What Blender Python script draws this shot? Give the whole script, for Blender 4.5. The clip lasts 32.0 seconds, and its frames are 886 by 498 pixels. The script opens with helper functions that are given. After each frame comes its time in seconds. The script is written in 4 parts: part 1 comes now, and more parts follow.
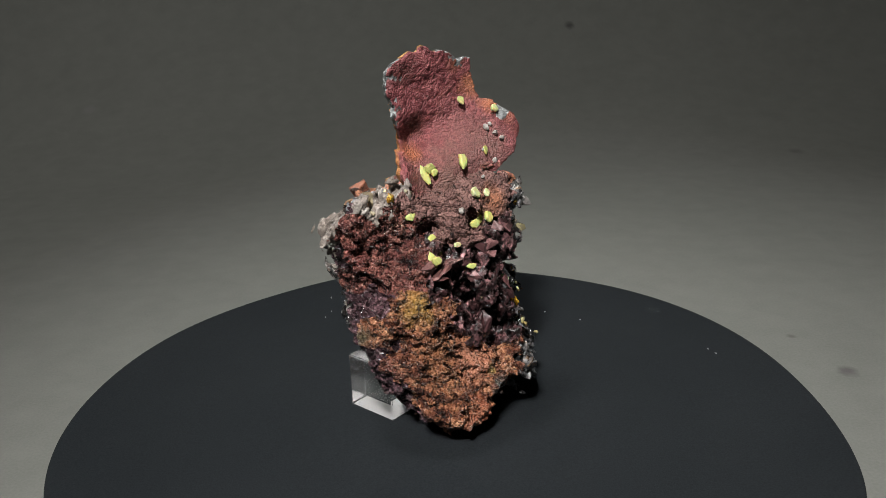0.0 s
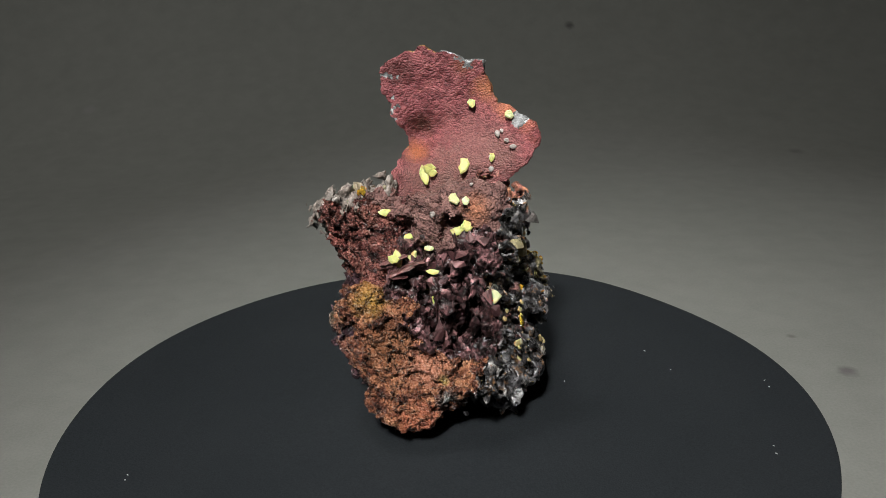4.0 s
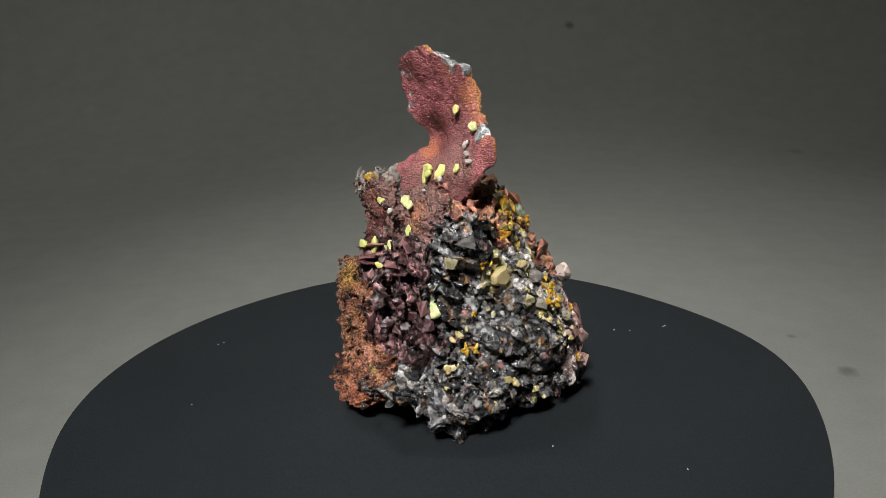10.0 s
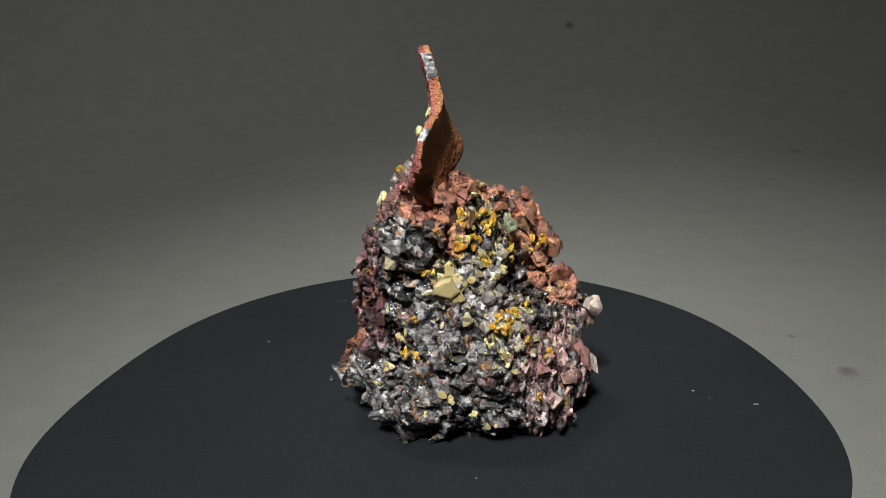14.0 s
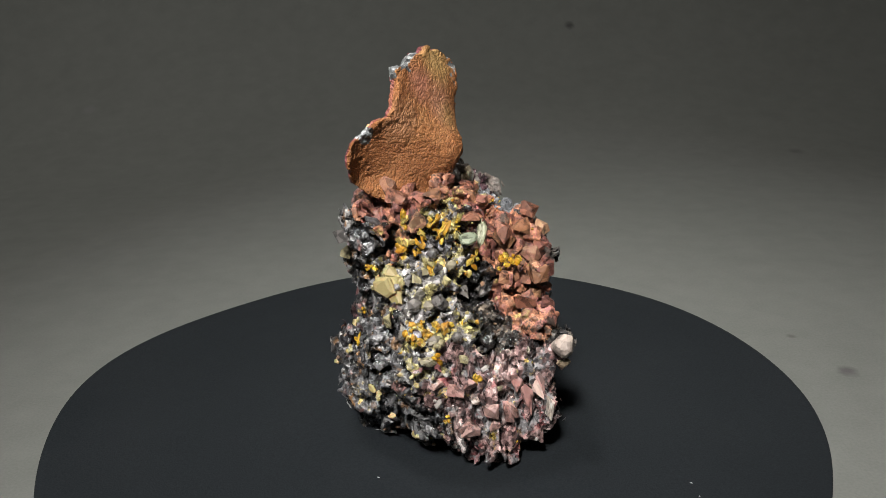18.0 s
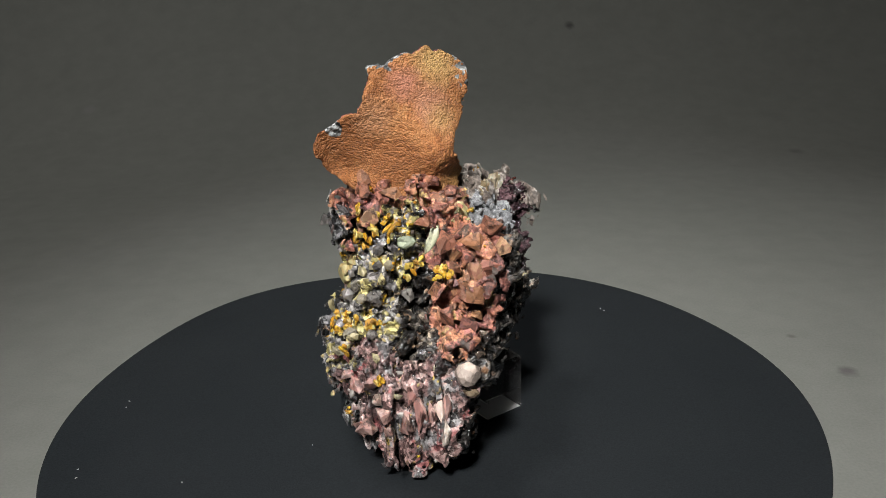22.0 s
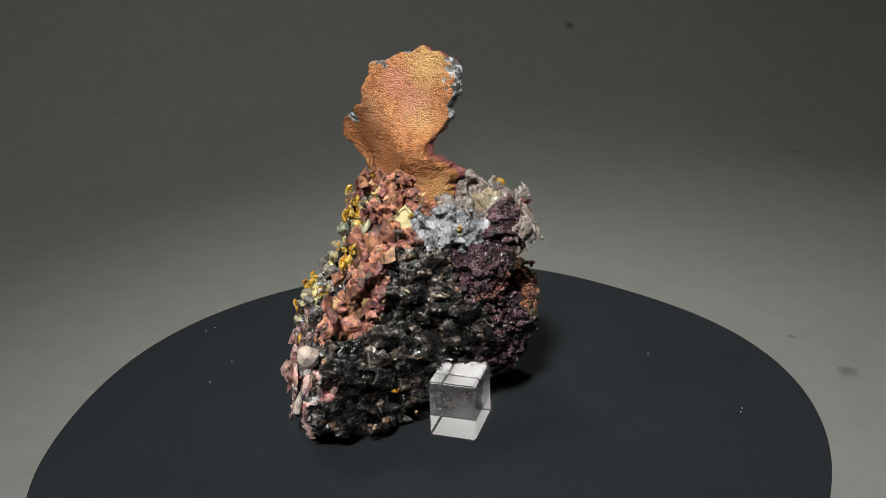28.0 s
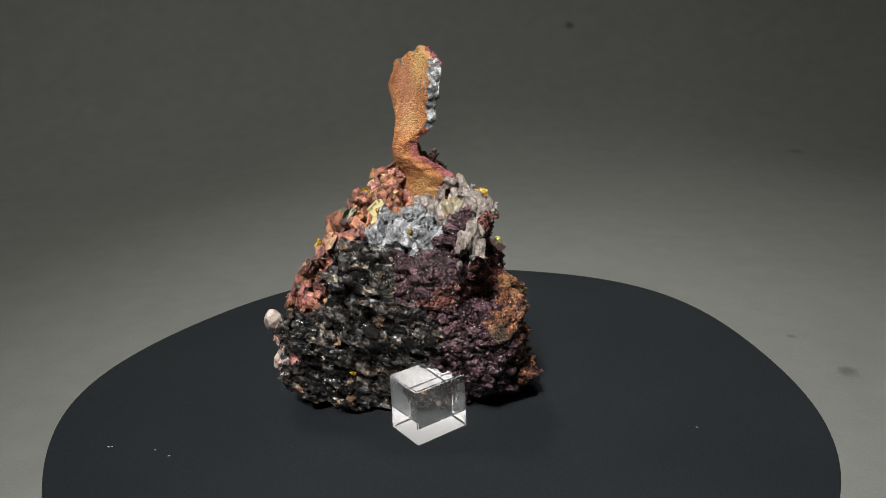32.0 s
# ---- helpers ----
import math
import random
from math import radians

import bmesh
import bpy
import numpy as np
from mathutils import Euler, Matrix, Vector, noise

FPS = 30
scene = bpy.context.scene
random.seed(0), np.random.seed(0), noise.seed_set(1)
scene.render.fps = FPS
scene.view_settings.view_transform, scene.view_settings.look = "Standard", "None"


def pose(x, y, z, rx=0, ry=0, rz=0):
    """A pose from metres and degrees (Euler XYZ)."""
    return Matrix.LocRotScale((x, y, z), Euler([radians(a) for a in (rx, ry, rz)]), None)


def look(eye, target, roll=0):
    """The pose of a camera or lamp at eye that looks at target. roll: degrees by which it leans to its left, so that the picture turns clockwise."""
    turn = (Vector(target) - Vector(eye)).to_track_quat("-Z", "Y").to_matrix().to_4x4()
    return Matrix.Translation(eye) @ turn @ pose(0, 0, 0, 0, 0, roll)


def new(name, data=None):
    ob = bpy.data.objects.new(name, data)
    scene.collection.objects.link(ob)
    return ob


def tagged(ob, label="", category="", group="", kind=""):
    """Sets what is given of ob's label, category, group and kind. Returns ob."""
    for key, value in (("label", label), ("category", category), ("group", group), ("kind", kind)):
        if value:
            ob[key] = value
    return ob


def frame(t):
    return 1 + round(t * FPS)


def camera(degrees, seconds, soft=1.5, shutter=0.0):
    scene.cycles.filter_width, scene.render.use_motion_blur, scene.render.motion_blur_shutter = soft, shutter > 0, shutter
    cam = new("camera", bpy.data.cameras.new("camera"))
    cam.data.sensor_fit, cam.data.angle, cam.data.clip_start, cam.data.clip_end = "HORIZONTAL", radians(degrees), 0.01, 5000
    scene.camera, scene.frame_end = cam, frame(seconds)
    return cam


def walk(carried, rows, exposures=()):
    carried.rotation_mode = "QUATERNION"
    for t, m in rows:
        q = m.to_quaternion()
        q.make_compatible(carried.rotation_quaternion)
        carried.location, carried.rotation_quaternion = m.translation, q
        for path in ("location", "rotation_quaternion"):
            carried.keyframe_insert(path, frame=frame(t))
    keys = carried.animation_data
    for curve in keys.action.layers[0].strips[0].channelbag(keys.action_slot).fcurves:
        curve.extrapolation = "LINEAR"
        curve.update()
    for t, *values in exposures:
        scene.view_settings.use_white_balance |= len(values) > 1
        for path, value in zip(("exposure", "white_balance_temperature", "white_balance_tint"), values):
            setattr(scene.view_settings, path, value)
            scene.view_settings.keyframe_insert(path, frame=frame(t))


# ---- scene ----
TURN = -8.8695            # degrees a second, clockwise from above
MM = 0.001

# ---- camera: it stands still, a hand's length before the turntable ----
cam = camera(60.46, 32.0, 0.8)
STAND = look((0, -0.235, 0.13368), (0.0154, 0.7126, -0.1848), -1.98)
walk(cam, [(0, STAND), (32, STAND)], [(0, 0.0), (32, 0.0)])

# ---- light: a soft box overhead on the left and another behind and above the camera ----
world = bpy.data.worlds.new("studio_dark")
scene.world = world
world.use_nodes = True
world.node_tree.nodes["Background"].inputs["Color"].default_value = (0.9, 0.95, 1.0, 1)
world.node_tree.nodes["Background"].inputs["Strength"].default_value = 0.002


def soft_lamp(name, eye, target, width, height, watts, colour, spread):
    data = bpy.data.lights.new(name, "AREA")
    data.shape, data.size, data.size_y, data.energy, data.color = "RECTANGLE", width, height, watts, colour
    data.spread = radians(spread)
    ob = new(name, data)
    ob.matrix_world = look(eye, target)
    return ob


soft_lamp("top_lamp", (-0.31, 0.06, 1.42), (0.0, 0.0, 0), 0.18, 0.18, 9.2, (1.0, 0.985, 0.955), 180)
soft_lamp("front_lamp", (-0.17, -0.70, 0.80), (0.01, -0.03, 0.05), 0.13, 0.13, 0.78, (1.0, 0.985, 0.955), 34)


# ---- materials ----
def nodes_of(name, rough=0.7, metal=0.0, spec=0.5):
    m = bpy.data.materials.new(name)
    m.use_nodes = True
    nt = m.node_tree
    p = nt.nodes["Principled BSDF"]
    p.inputs["Roughness"].default_value, p.inputs["Metallic"].default_value = rough, metal
    p.inputs["Specular IOR Level"].default_value = spec
    return m, nt, p


def link(nt, a, b):
    nt.links.new(a, b)


def noise_node(nt, scale, detail=4.0, rough=0.6, where=None):
    n = nt.nodes.new("ShaderNodeTexNoise")
    n.inputs["Scale"].default_value, n.inputs["Detail"].default_value, n.inputs["Roughness"].default_value = scale, detail, rough
    if where is None:
        where = nt.nodes.new("ShaderNodeTexCoord").outputs["Object"]
    link(nt, where, n.inputs["Vector"])
    return n.outputs["Fac"]


def ramp(nt, fac, stops):
    r = nt.nodes.new("ShaderNodeValToRGB")
    while len(r.color_ramp.elements) < len(stops):
        r.color_ramp.elements.new(0.5)
    for e, (at, c) in zip(r.color_ramp.elements, stops):
        e.position, e.color = at, (*c, 1)
    link(nt, fac, r.inputs["Fac"])
    return r.outputs["Color"]


def math_node(nt, op, a, b):
    n = nt.nodes.new("ShaderNodeMath")
    n.operation, n.use_clamp = op, False
    for k, v in enumerate((a, b)):
        if isinstance(v, (int, float)):
            n.inputs[k].default_value = v
        else:
            link(nt, v, n.inputs[k])
    return n.outputs[0]


def blend(nt, fac, a, b, kind="MIX"):
    n = nt.nodes.new("ShaderNodeMix")
    n.data_type, n.blend_type = "RGBA", kind
    for key, v in ((0, fac), (6, a), (7, b)):
        if isinstance(v, tuple):
            n.inputs[key].default_value = (*v, 1)
        elif isinstance(v, (int, float)):
            n.inputs[key].default_value = v
        else:
            link(nt, v, n.inputs[key])
    return n.outputs[2]


def plain(name, colour, rough):
    m, nt, p = nodes_of(name, rough)
    link(nt, blend(nt, noise_node(nt, 500), tuple(c * 0.85 for c in colour), tuple(min(1, c * 1.15) for c in colour)), p.inputs["Base Color"])
    return m


def patch(nt, centre, radius, soft=0.6, ragged=0.35):
    """A ragged round patch about a place of the thing, in metres: 1 within, 0 outside."""
    co = nt.nodes.new("ShaderNodeTexCoord").outputs["Object"]
    d = nt.nodes.new("ShaderNodeVectorMath")
    d.operation = "DISTANCE"
    link(nt, co, d.inputs[0])
    d.inputs[1].default_value = centre
    wob = math_node(nt, "MULTIPLY", math_node(nt, "SUBTRACT", noise_node(nt, 260, 3), 0.5), ragged * 4 * radius)
    far = math_node(nt, "ADD", d.outputs["Value"], wob)
    r = nt.nodes.new("ShaderNodeMapRange")
    r.inputs["From Min"].default_value, r.inputs["From Max"].default_value = radius * (1 + soft), radius * (1 - soft)
    link(nt, far, r.inputs["Value"])
    return r.outputs["Result"]


def relief(nt, p, heights, strength=0.6, distance=0.0006):
    b = nt.nodes.new("ShaderNodeBump")
    b.inputs["Strength"].default_value, b.inputs["Distance"].default_value = strength, distance
    link(nt, heights, b.inputs["Height"])
    link(nt, b.outputs["Normal"], p.inputs["Normal"])


def mineral(name, stops, rough=0.6, spec=0.5, grain=0.5, fine=1400, coarse=160, bump=0.5, patches=(), clear=0.0, grape=0, dirt_shade=0.42, broken=0.7, stains=()):
    """Stone: colours run over its grains and over two scales of noise; patches of other colours lie on it."""
    m, nt, p = nodes_of(name, rough, 0.0, spec)
    at = nt.nodes.new("ShaderNodeAttribute")
    at.attribute_name = "grain"
    mix = math_node(nt, "ADD", math_node(nt, "MULTIPLY", at.outputs["Fac"], grain),
                    math_node(nt, "MULTIPLY", noise_node(nt, coarse, 6, 0.65), 1 - grain))
    col = ramp(nt, mix, stops)
    for centre, radius, colour in patches:
        col = blend(nt, patch(nt, centre, radius), col, colour)
    for k, (colour, scale, least) in enumerate(stains):
        moved = nt.nodes.new("ShaderNodeVectorMath")
        moved.operation = "ADD"
        link(nt, nt.nodes.new("ShaderNodeTexCoord").outputs["Object"], moved.inputs[0])
        moved.inputs[1].default_value = (0.31 * k + 0.1, 0.2 * k, 0.07)
        edge = ramp(nt, noise_node(nt, scale, 5, 0.65, moved.outputs["Vector"]), [(least, (0, 0, 0)), (least + 0.05, (0.9, 0.9, 0.9))])
        col = blend(nt, edge, col, colour)
    small = noise_node(nt, fine, 5, 0.7)
    col = blend(nt, 1.0, col, ramp(nt, small, [(0.28, (0.42, 0.42, 0.42)), (0.72, (1.5, 1.5, 1.5))]), "MULTIPLY")
    # Random dark specks: dirt, and the shade of pits and gaps painted in.
    col = blend(nt, 1.0, col, ramp(nt, noise_node(nt, 420, 7, 0.7), [(dirt_shade - 0.07, (0.10, 0.09, 0.085)), (dirt_shade + 0.05, (1, 1, 1))]), "MULTIPLY")
    if not grape:
        chip = chips(nt, 620, nt.nodes.new("ShaderNodeTexCoord").outputs["Object"])
        col = blend(nt, 1.0, col, ramp(nt, chip, [(0.1, (1 - broken,) * 3), (0.6, (1.0, 1.0, 1.0)), (0.95, (1 + 1.2 * broken,) * 3)]), "MULTIPLY")
        small = math_node(nt, "ADD", math_node(nt, "MULTIPLY", small, 0.5), math_node(nt, "MULTIPLY", chip, 1.3 * broken))
    link(nt, col, p.inputs["Base Color"])
    link(nt, ramp(nt, small, [(0.2, (rough * 0.7,) * 3), (0.8, (min(1, rough * 1.3),) * 3)]), p.inputs["Roughness"])
    if clear:
        p.inputs["Transmission Weight"].default_value, p.inputs["IOR"].default_value = clear, 1.5
    if grape:
        v = nt.nodes.new("ShaderNodeTexVoronoi")
        v.inputs["Scale"].default_value = grape
        link(nt, nt.nodes.new("ShaderNodeTexCoord").outputs["Object"], v.inputs["Vector"])
        dots = math_node(nt, "MULTIPLY", math_node(nt, "MULTIPLY", v.outputs["Distance"], v.outputs["Distance"]), -1.3)
        small = math_node(nt, "ADD", math_node(nt, "MULTIPLY", small, 0.8), dots)
    relief(nt, p, small, bump, 0.0010 if grape else 0.0009)
    return m


def chips(nt, scale, where):
    """Small broken faces, each of its own height."""
    v = nt.nodes.new("ShaderNodeTexVoronoi")
    v.inputs["Scale"].default_value = scale
    bent = nt.nodes.new("ShaderNodeVectorMath")
    bent.operation = "MULTIPLY_ADD"
    n = nt.nodes.new("ShaderNodeTexNoise")
    n.inputs["Scale"].default_value, n.inputs["Detail"].default_value = scale * 0.8, 3.0
    link(nt, where, n.inputs["Vector"])
    link(nt, n.outputs["Color"], bent.inputs[0])
    bent.inputs[1].default_value = (0.9 / scale,) * 3
    link(nt, where, bent.inputs[2])
    link(nt, bent.outputs["Vector"], v.inputs["Vector"])
    parts = nt.nodes.new("ShaderNodeSeparateColor")
    link(nt, v.outputs["Color"], parts.inputs["Color"])
    return parts.outputs["Red"]


def lying(nt):
    """Places on a crystal in metres, other for each crystal."""
    co = nt.nodes.new("ShaderNodeTexCoord").outputs["Object"]
    info = nt.nodes.new("ShaderNodeObjectInfo")
    a = nt.nodes.new("ShaderNodeVectorMath")
    a.operation = "MULTIPLY_ADD"
    link(nt, co, a.inputs[0])
    a.inputs[1].default_value = (0.004, 0.004, 0.004)
    link(nt, info.outputs["Random"], a.inputs[2])
    return a.outputs["Vector"]


def flat_stone(name, colours, rough=0.3, spec=0.5, clear=0.0, bump=0.3, milky=0.0, dirt_shade=0.42, chipped=0.5):
    """Crystals: each one takes its own colour of the ramp, with veils in it."""
    m, nt, p = nodes_of(name, rough, 0.0, spec)
    info = nt.nodes.new("ShaderNodeObjectInfo")
    veil = noise_node(nt, 900, 5, 0.65, lying(nt))
    fac = math_node(nt, "ADD", math_node(nt, "MULTIPLY", info.outputs["Random"], 0.75), math_node(nt, "MULTIPLY", veil, 0.35))
    # Dark blotches painted over each crystal: dirt and the shade of its gaps.
    col = blend(nt, 1.0, ramp(nt, fac, colours), ramp(nt, noise_node(nt, 520, 6, 0.7, lying(nt)), [(dirt_shade - 0.08, (0.13, 0.11, 0.10)), (dirt_shade + 0.05, (1, 1, 1))]), "MULTIPLY")
    chip = chips(nt, 480, lying(nt))
    col = blend(nt, 1.0, col, ramp(nt, chip, [(0.1, (1 - chipped,) * 3), (0.9, (1 + chipped,) * 3)]), "MULTIPLY")
    link(nt, col, p.inputs["Base Color"])
    if clear:
        p.inputs["Transmission Weight"].default_value, p.inputs["IOR"].default_value = clear, 1.5
    if milky:
        p.inputs["Subsurface Weight"].default_value, p.inputs["Subsurface Scale"].default_value = milky, 0.001
    relief(nt, p, math_node(nt, "ADD", noise_node(nt, 1300, 5, 0.7, lying(nt)), math_node(nt, "MULTIPLY", chip, chipped * 1.4)), min(1.0, bump * 1.5), 0.0007)
    return m


STONE = {
    "ruddy": mineral("ruddy_crust", [(0.3, (0.014, 0.006, 0.006)), (0.5, (0.135, 0.046, 0.039)), (0.72, (0.40, 0.165, 0.13))], 0.25, 0.8, 0.3, bump=1.0, grape=1400, dirt_shade=0.45,
                     patches=[((-0.024, -0.022, 0.060), 0.004, (0.24, 0.07, 0.06)), ((-0.010, -0.020, 0.070), 0.004, (0.22, 0.09, 0.07))]),
    "ochre": mineral("ochre_crust", [(0.33, (0.020, 0.008, 0.007)), (0.46, (0.13, 0.046, 0.028)), (0.56, (0.33, 0.135, 0.072)), (0.72, (0.55, 0.29, 0.165))], 0.27, 0.8, 0.3, bump=1.0, grape=1400, dirt_shade=0.45,
                     patches=[((-0.0055, -0.0263, 0.045), 0.0045, (0.36, 0.20, 0.045)), ((0.0199, -0.0226, 0.0158), 0.0028, (0.17, 0.17, 0.165)),
                              ((0.0174, -0.0211, 0.0215), 0.0015, (0.36, 0.36, 0.06)), ((0.0124, -0.0211, 0.0249), 0.006, (0.44, 0.19, 0.12)),
                              ((0.012, -0.026, 0.008), 0.006, (0.46, 0.15, 0.085)), ((-0.016, -0.031, 0.026), 0.006, (0.20, 0.075, 0.055)),
                              ((-0.022, -0.026, 0.036), 0.003, (0.10, 0.075, 0.045)), ((0.002, -0.029, 0.032), 0.006, (0.24, 0.10, 0.05))]),
    "vug": mineral("plum_crystal_lining", [(0.3, (0.008, 0.004, 0.004)), (0.55, (0.062, 0.026, 0.028)), (0.8, (0.30, 0.15, 0.155))], 0.3, 0.7, 0.6, dirt_shade=0.48,
                   stains=[((0.10, 0.085, 0.085), 210, 0.60)]),
    "mica": mineral("dark_mica", [(0.2, (0.010, 0.010, 0.011)), (0.45, (0.038, 0.037, 0.039)), (0.62, (0.13, 0.127, 0.132)), (0.86, (0.36, 0.34, 0.32))], 0.26, 0.9, 0.62, dirt_shade=0.47,
                    stains=[((0.25, 0.13, 0.055), 170, 0.57), ((0.44, 0.34, 0.13), 210, 0.635), ((0.17, 0.08, 0.07), 140, 0.60)]),
    "quartz": mineral("stained_quartz", [(0.3, (0.018, 0.017, 0.018)), (0.46, (0.14, 0.13, 0.132)), (0.60, (0.30, 0.28, 0.275)), (0.85, (0.50, 0.47, 0.42))], 0.22, 0.9, 0.6, dirt_shade=0.43,
                      stains=[((0.42, 0.36, 0.14), 150, 0.51), ((0.54, 0.33, 0.02), 120, 0.57), ((0.02, 0.018, 0.016), 110, 0.58)]),
    "rust": mineral("rust_crystal_blocks", [(0.25, (0.06, 0.024, 0.022)), (0.43, (0.24, 0.092, 0.072)), (0.60, (0.36, 0.158, 0.088)), (0.8, (0.45, 0.235, 0.135))], 0.45, 0.5, 0.5, dirt_shade=0.42, broken=0.55,
                    stains=[((0.33, 0.13, 0.12), 120, 0.56), ((0.42, 0.32, 0.12), 150, 0.60), ((0.04, 0.034, 0.028), 110, 0.585)]),
    "pink": mineral("pink_bladed_spar", [(0.28, (0.03, 0.022, 0.022)), (0.45, (0.20, 0.12, 0.115)), (0.62, (0.40, 0.26, 0.24)), (0.8, (0.56, 0.50, 0.48))], 0.24, 0.8, 0.6, dirt_shade=0.45,
                    stains=[((0.20, 0.20, 0.205), 120, 0.52), ((0.50, 0.36, 0.06), 150, 0.61), ((0.30, 0.10, 0.10), 130, 0.58)]),
    "under": mineral("black_bladed_ore", [(0.3, (0.006, 0.0055, 0.0055)), (0.54, (0.034, 0.031, 0.030)), (0.70, (0.13, 0.11, 0.095)), (0.86, (0.32, 0.26, 0.20))], 0.24, 0.9, 0.68, dirt_shade=0.46,
                     stains=[((0.20, 0.115, 0.065), 140, 0.59), ((0.32, 0.26, 0.20), 200, 0.63)]),
    "plum": mineral("plum_velvet_crust", [(0.3, (0.010, 0.005, 0.006)), (0.5, (0.055, 0.028, 0.034)), (0.75, (0.20, 0.11, 0.125))], 0.22, 1.0, 0.3, bump=0.9, grape=900, dirt_shade=0.44),
    "fan": mineral("pale_spar", [(0.2, (0.10, 0.075, 0.062)), (0.5, (0.19, 0.16, 0.14)), (0.8, (0.29, 0.27, 0.25))], 0.4, 0.5, 0.5, bump=0.4, dirt_shade=0.36, broken=0.3),
    "ledge": mineral("grey_quartz", [(0.2, (0.08, 0.083, 0.088)), (0.5, (0.19, 0.195, 0.205)), (0.8, (0.33, 0.335, 0.35))], 0.28, 0.5, 0.5, bump=0.3, dirt_shade=0.34, broken=0.25),
    "mauve": mineral("mauve_grey_crust", [(0.3, (0.10, 0.050, 0.045)), (0.5, (0.19, 0.098, 0.086)), (0.72, (0.27, 0.15, 0.13))], 0.55, 0.4, 0.3, bump=0.9, grape=1300,
                     patches=[((0.020, -0.004, 0.072), 0.004, (0.34, 0.14, 0.08)), ((-0.004, -0.003, 0.076), 0.003, (0.24, 0.08, 0.07))]),
}


# ---- form: lumps grown together and roughened, in millimetres ----
SEEDS = {
    "ruddy": [
        (-23, -23, 71), (-19, -20, 61), (-10, -20, 66), (-22, -14, 50), (-13, -17, 52), (-23, -21, 64),
        (-11, -21, 72), (-8, -18, 53),
    ],
    "ochre": [
        (-5, -30, 44), (-11, -31, 40), (-20, -28, 37), (-2, -30, 31), (-12, -30, 28), (5, -31, 22),
        (1, -35, 13), (15, -28, 8), (12, -23, 23), (23, -18, 24), (4, -27, 31), (10, -24, 44),
        (-5, -33, 17),
    ],
    "mauve": [
        (2, -14, 76), (7, -11, 70), (16, -7, 71), (-6, -20, 78), (11, -5, 75), (22, -4, 70),
    ],
    "vug": [
        (4, -17, 53), (11, -16, 54), (18, -17, 55), (17, -13, 40), (9, -20, 39), (21, -7, 29),
        (23, -7, 63), (16, -16, 33),
    ],
    "mica": [
        (27, 4, 64), (24, 7, 50), (27, 13, 38), (30, 4, 25), (28, 13, 28), (30, -15, 20),
        (23, 26, 42), (24, 12, 61), (25, 20, 30), (31, 3, 13), (24, 32, 33), (25, 26, 24),
        (20, 33, 18),
    ],
    "quartz": [
        (9, 19, 69), (10, 23, 62), (13, 29, 51), (13, 35, 47), (19, 37, 39), (21, 18, 54),
        (-1, 21, 70), (13, 26, 56), (16, 41, 33), (18, 29, 50), (4, 31, 53), (4, 33, 46),
    ],
    "rust": [
        (-11, 26, 63), (-20, 29, 58), (-22, 32, 53), (-17, 35, 46), (-6, 19, 71), (16, 12, 77),
        (-15, 24, 68), (-23, 26, 61), (-20, 19, 70), (-23, 32, 47), (-10, 33, 49), (11, 12, 76),
        (-7, 14, 73), (15, 18, 69),
    ],
    "pink": [
        (11, 45, 28), (-4, 47, 25), (-10, 47, 18), (7, 48, 16), (16, 41, 34), (16, 42, 28),
        (5, 46, 29), (-15, 46, 24), (-5, 49, 14), (10, 42, 33), (8, 46, 22), (-9, 48, 25),
        (3, 49, 17),
    ],
    "under": [
        (-26, 27, 40), (-25, 35, 34), (-19, 35, 20), (-19, 40, 15), (-29, 20, 46), (-28, 2, 39),
        (-23, 26, 27), (-16, 32, 9), (-21, 14, 31), (-29, 19, 60), (-32, 16, 51), (-32, 6, 60),
        # This row: the shaded gap beside the quartz, put in as black ore.
        (-3, 29, 55), (-3, 31, 49), (-3, 33, 43),
    ],
    "plum": [
        (-17, -27, 30), (-14, -28, 18), (-19, -25, 23), (-9, -29, 9),
        (-28, -12, 72), (-29, -9, 66), (-31, -7, 60), (-21, -17, 47), (-23, -12, 74), (-32, 2, 60),
        (-31, -12, 61), (-16, -20, 43), (-27, -24, 37), (-22, -19, 25), (-21, -28, 30), (-24, -17, 42),
    ],
    "fan": [
        (-15, -13, 79), (-19, -17, 76), (-23, -20, 75), (-32, -20, 71), (-33, -18, 67), (-15, -19, 78),
        (-17, -23, 76), (-19, -9, 75),
    ],
    "ledge": [
        (-23, 5, 68), (-23, -3, 71),
    ],
}
LUMPS = {
    "ruddy": [
        [
            (-9, -1, 55, 16), (-11, -5, 55, 14.9), (-13, -3, 47, 13.7), (-10, -7, 62, 11.3), (-8, -11, 52, 10.2), (-7, -11, 48, 9.6),
            (-12, -9, 64, 9.6), (-20, -6, 52, 8.9), (-16, -12, 62, 8.7), (-19, -5, 44, 8.6), (-5, -8, 65, 8.2), (-6, -14, 55, 6.9),
            (-4, -19, 44, 6.5), (-19, -13, 58, 6.2), (-19, -16, 66, 5.7), (-23, -10, 54, 5.4), (-13, -16, 70, 4.7), (-25, -18, 66, 3.3),
            (-26, -20, 70, 2.6), (-22, -21, 72, 2.4),
        ],
    ],
    "ochre": [
        [
            (3, -9, 18, 14), (-3, -13, 23, 13), (6, -11, 18, 12.4), (-7, -17, 25, 11.6), (2, -6, 13, 11.2), (-3, -12, 30, 11.1),
            (-6, -21, 26, 9.6), (2, -18, 13, 9.4), (0, -9, 12, 9), (-1, -22, 17, 8.6), (-8, -23, 32, 8.2), (0, -1, 10, 8.2),
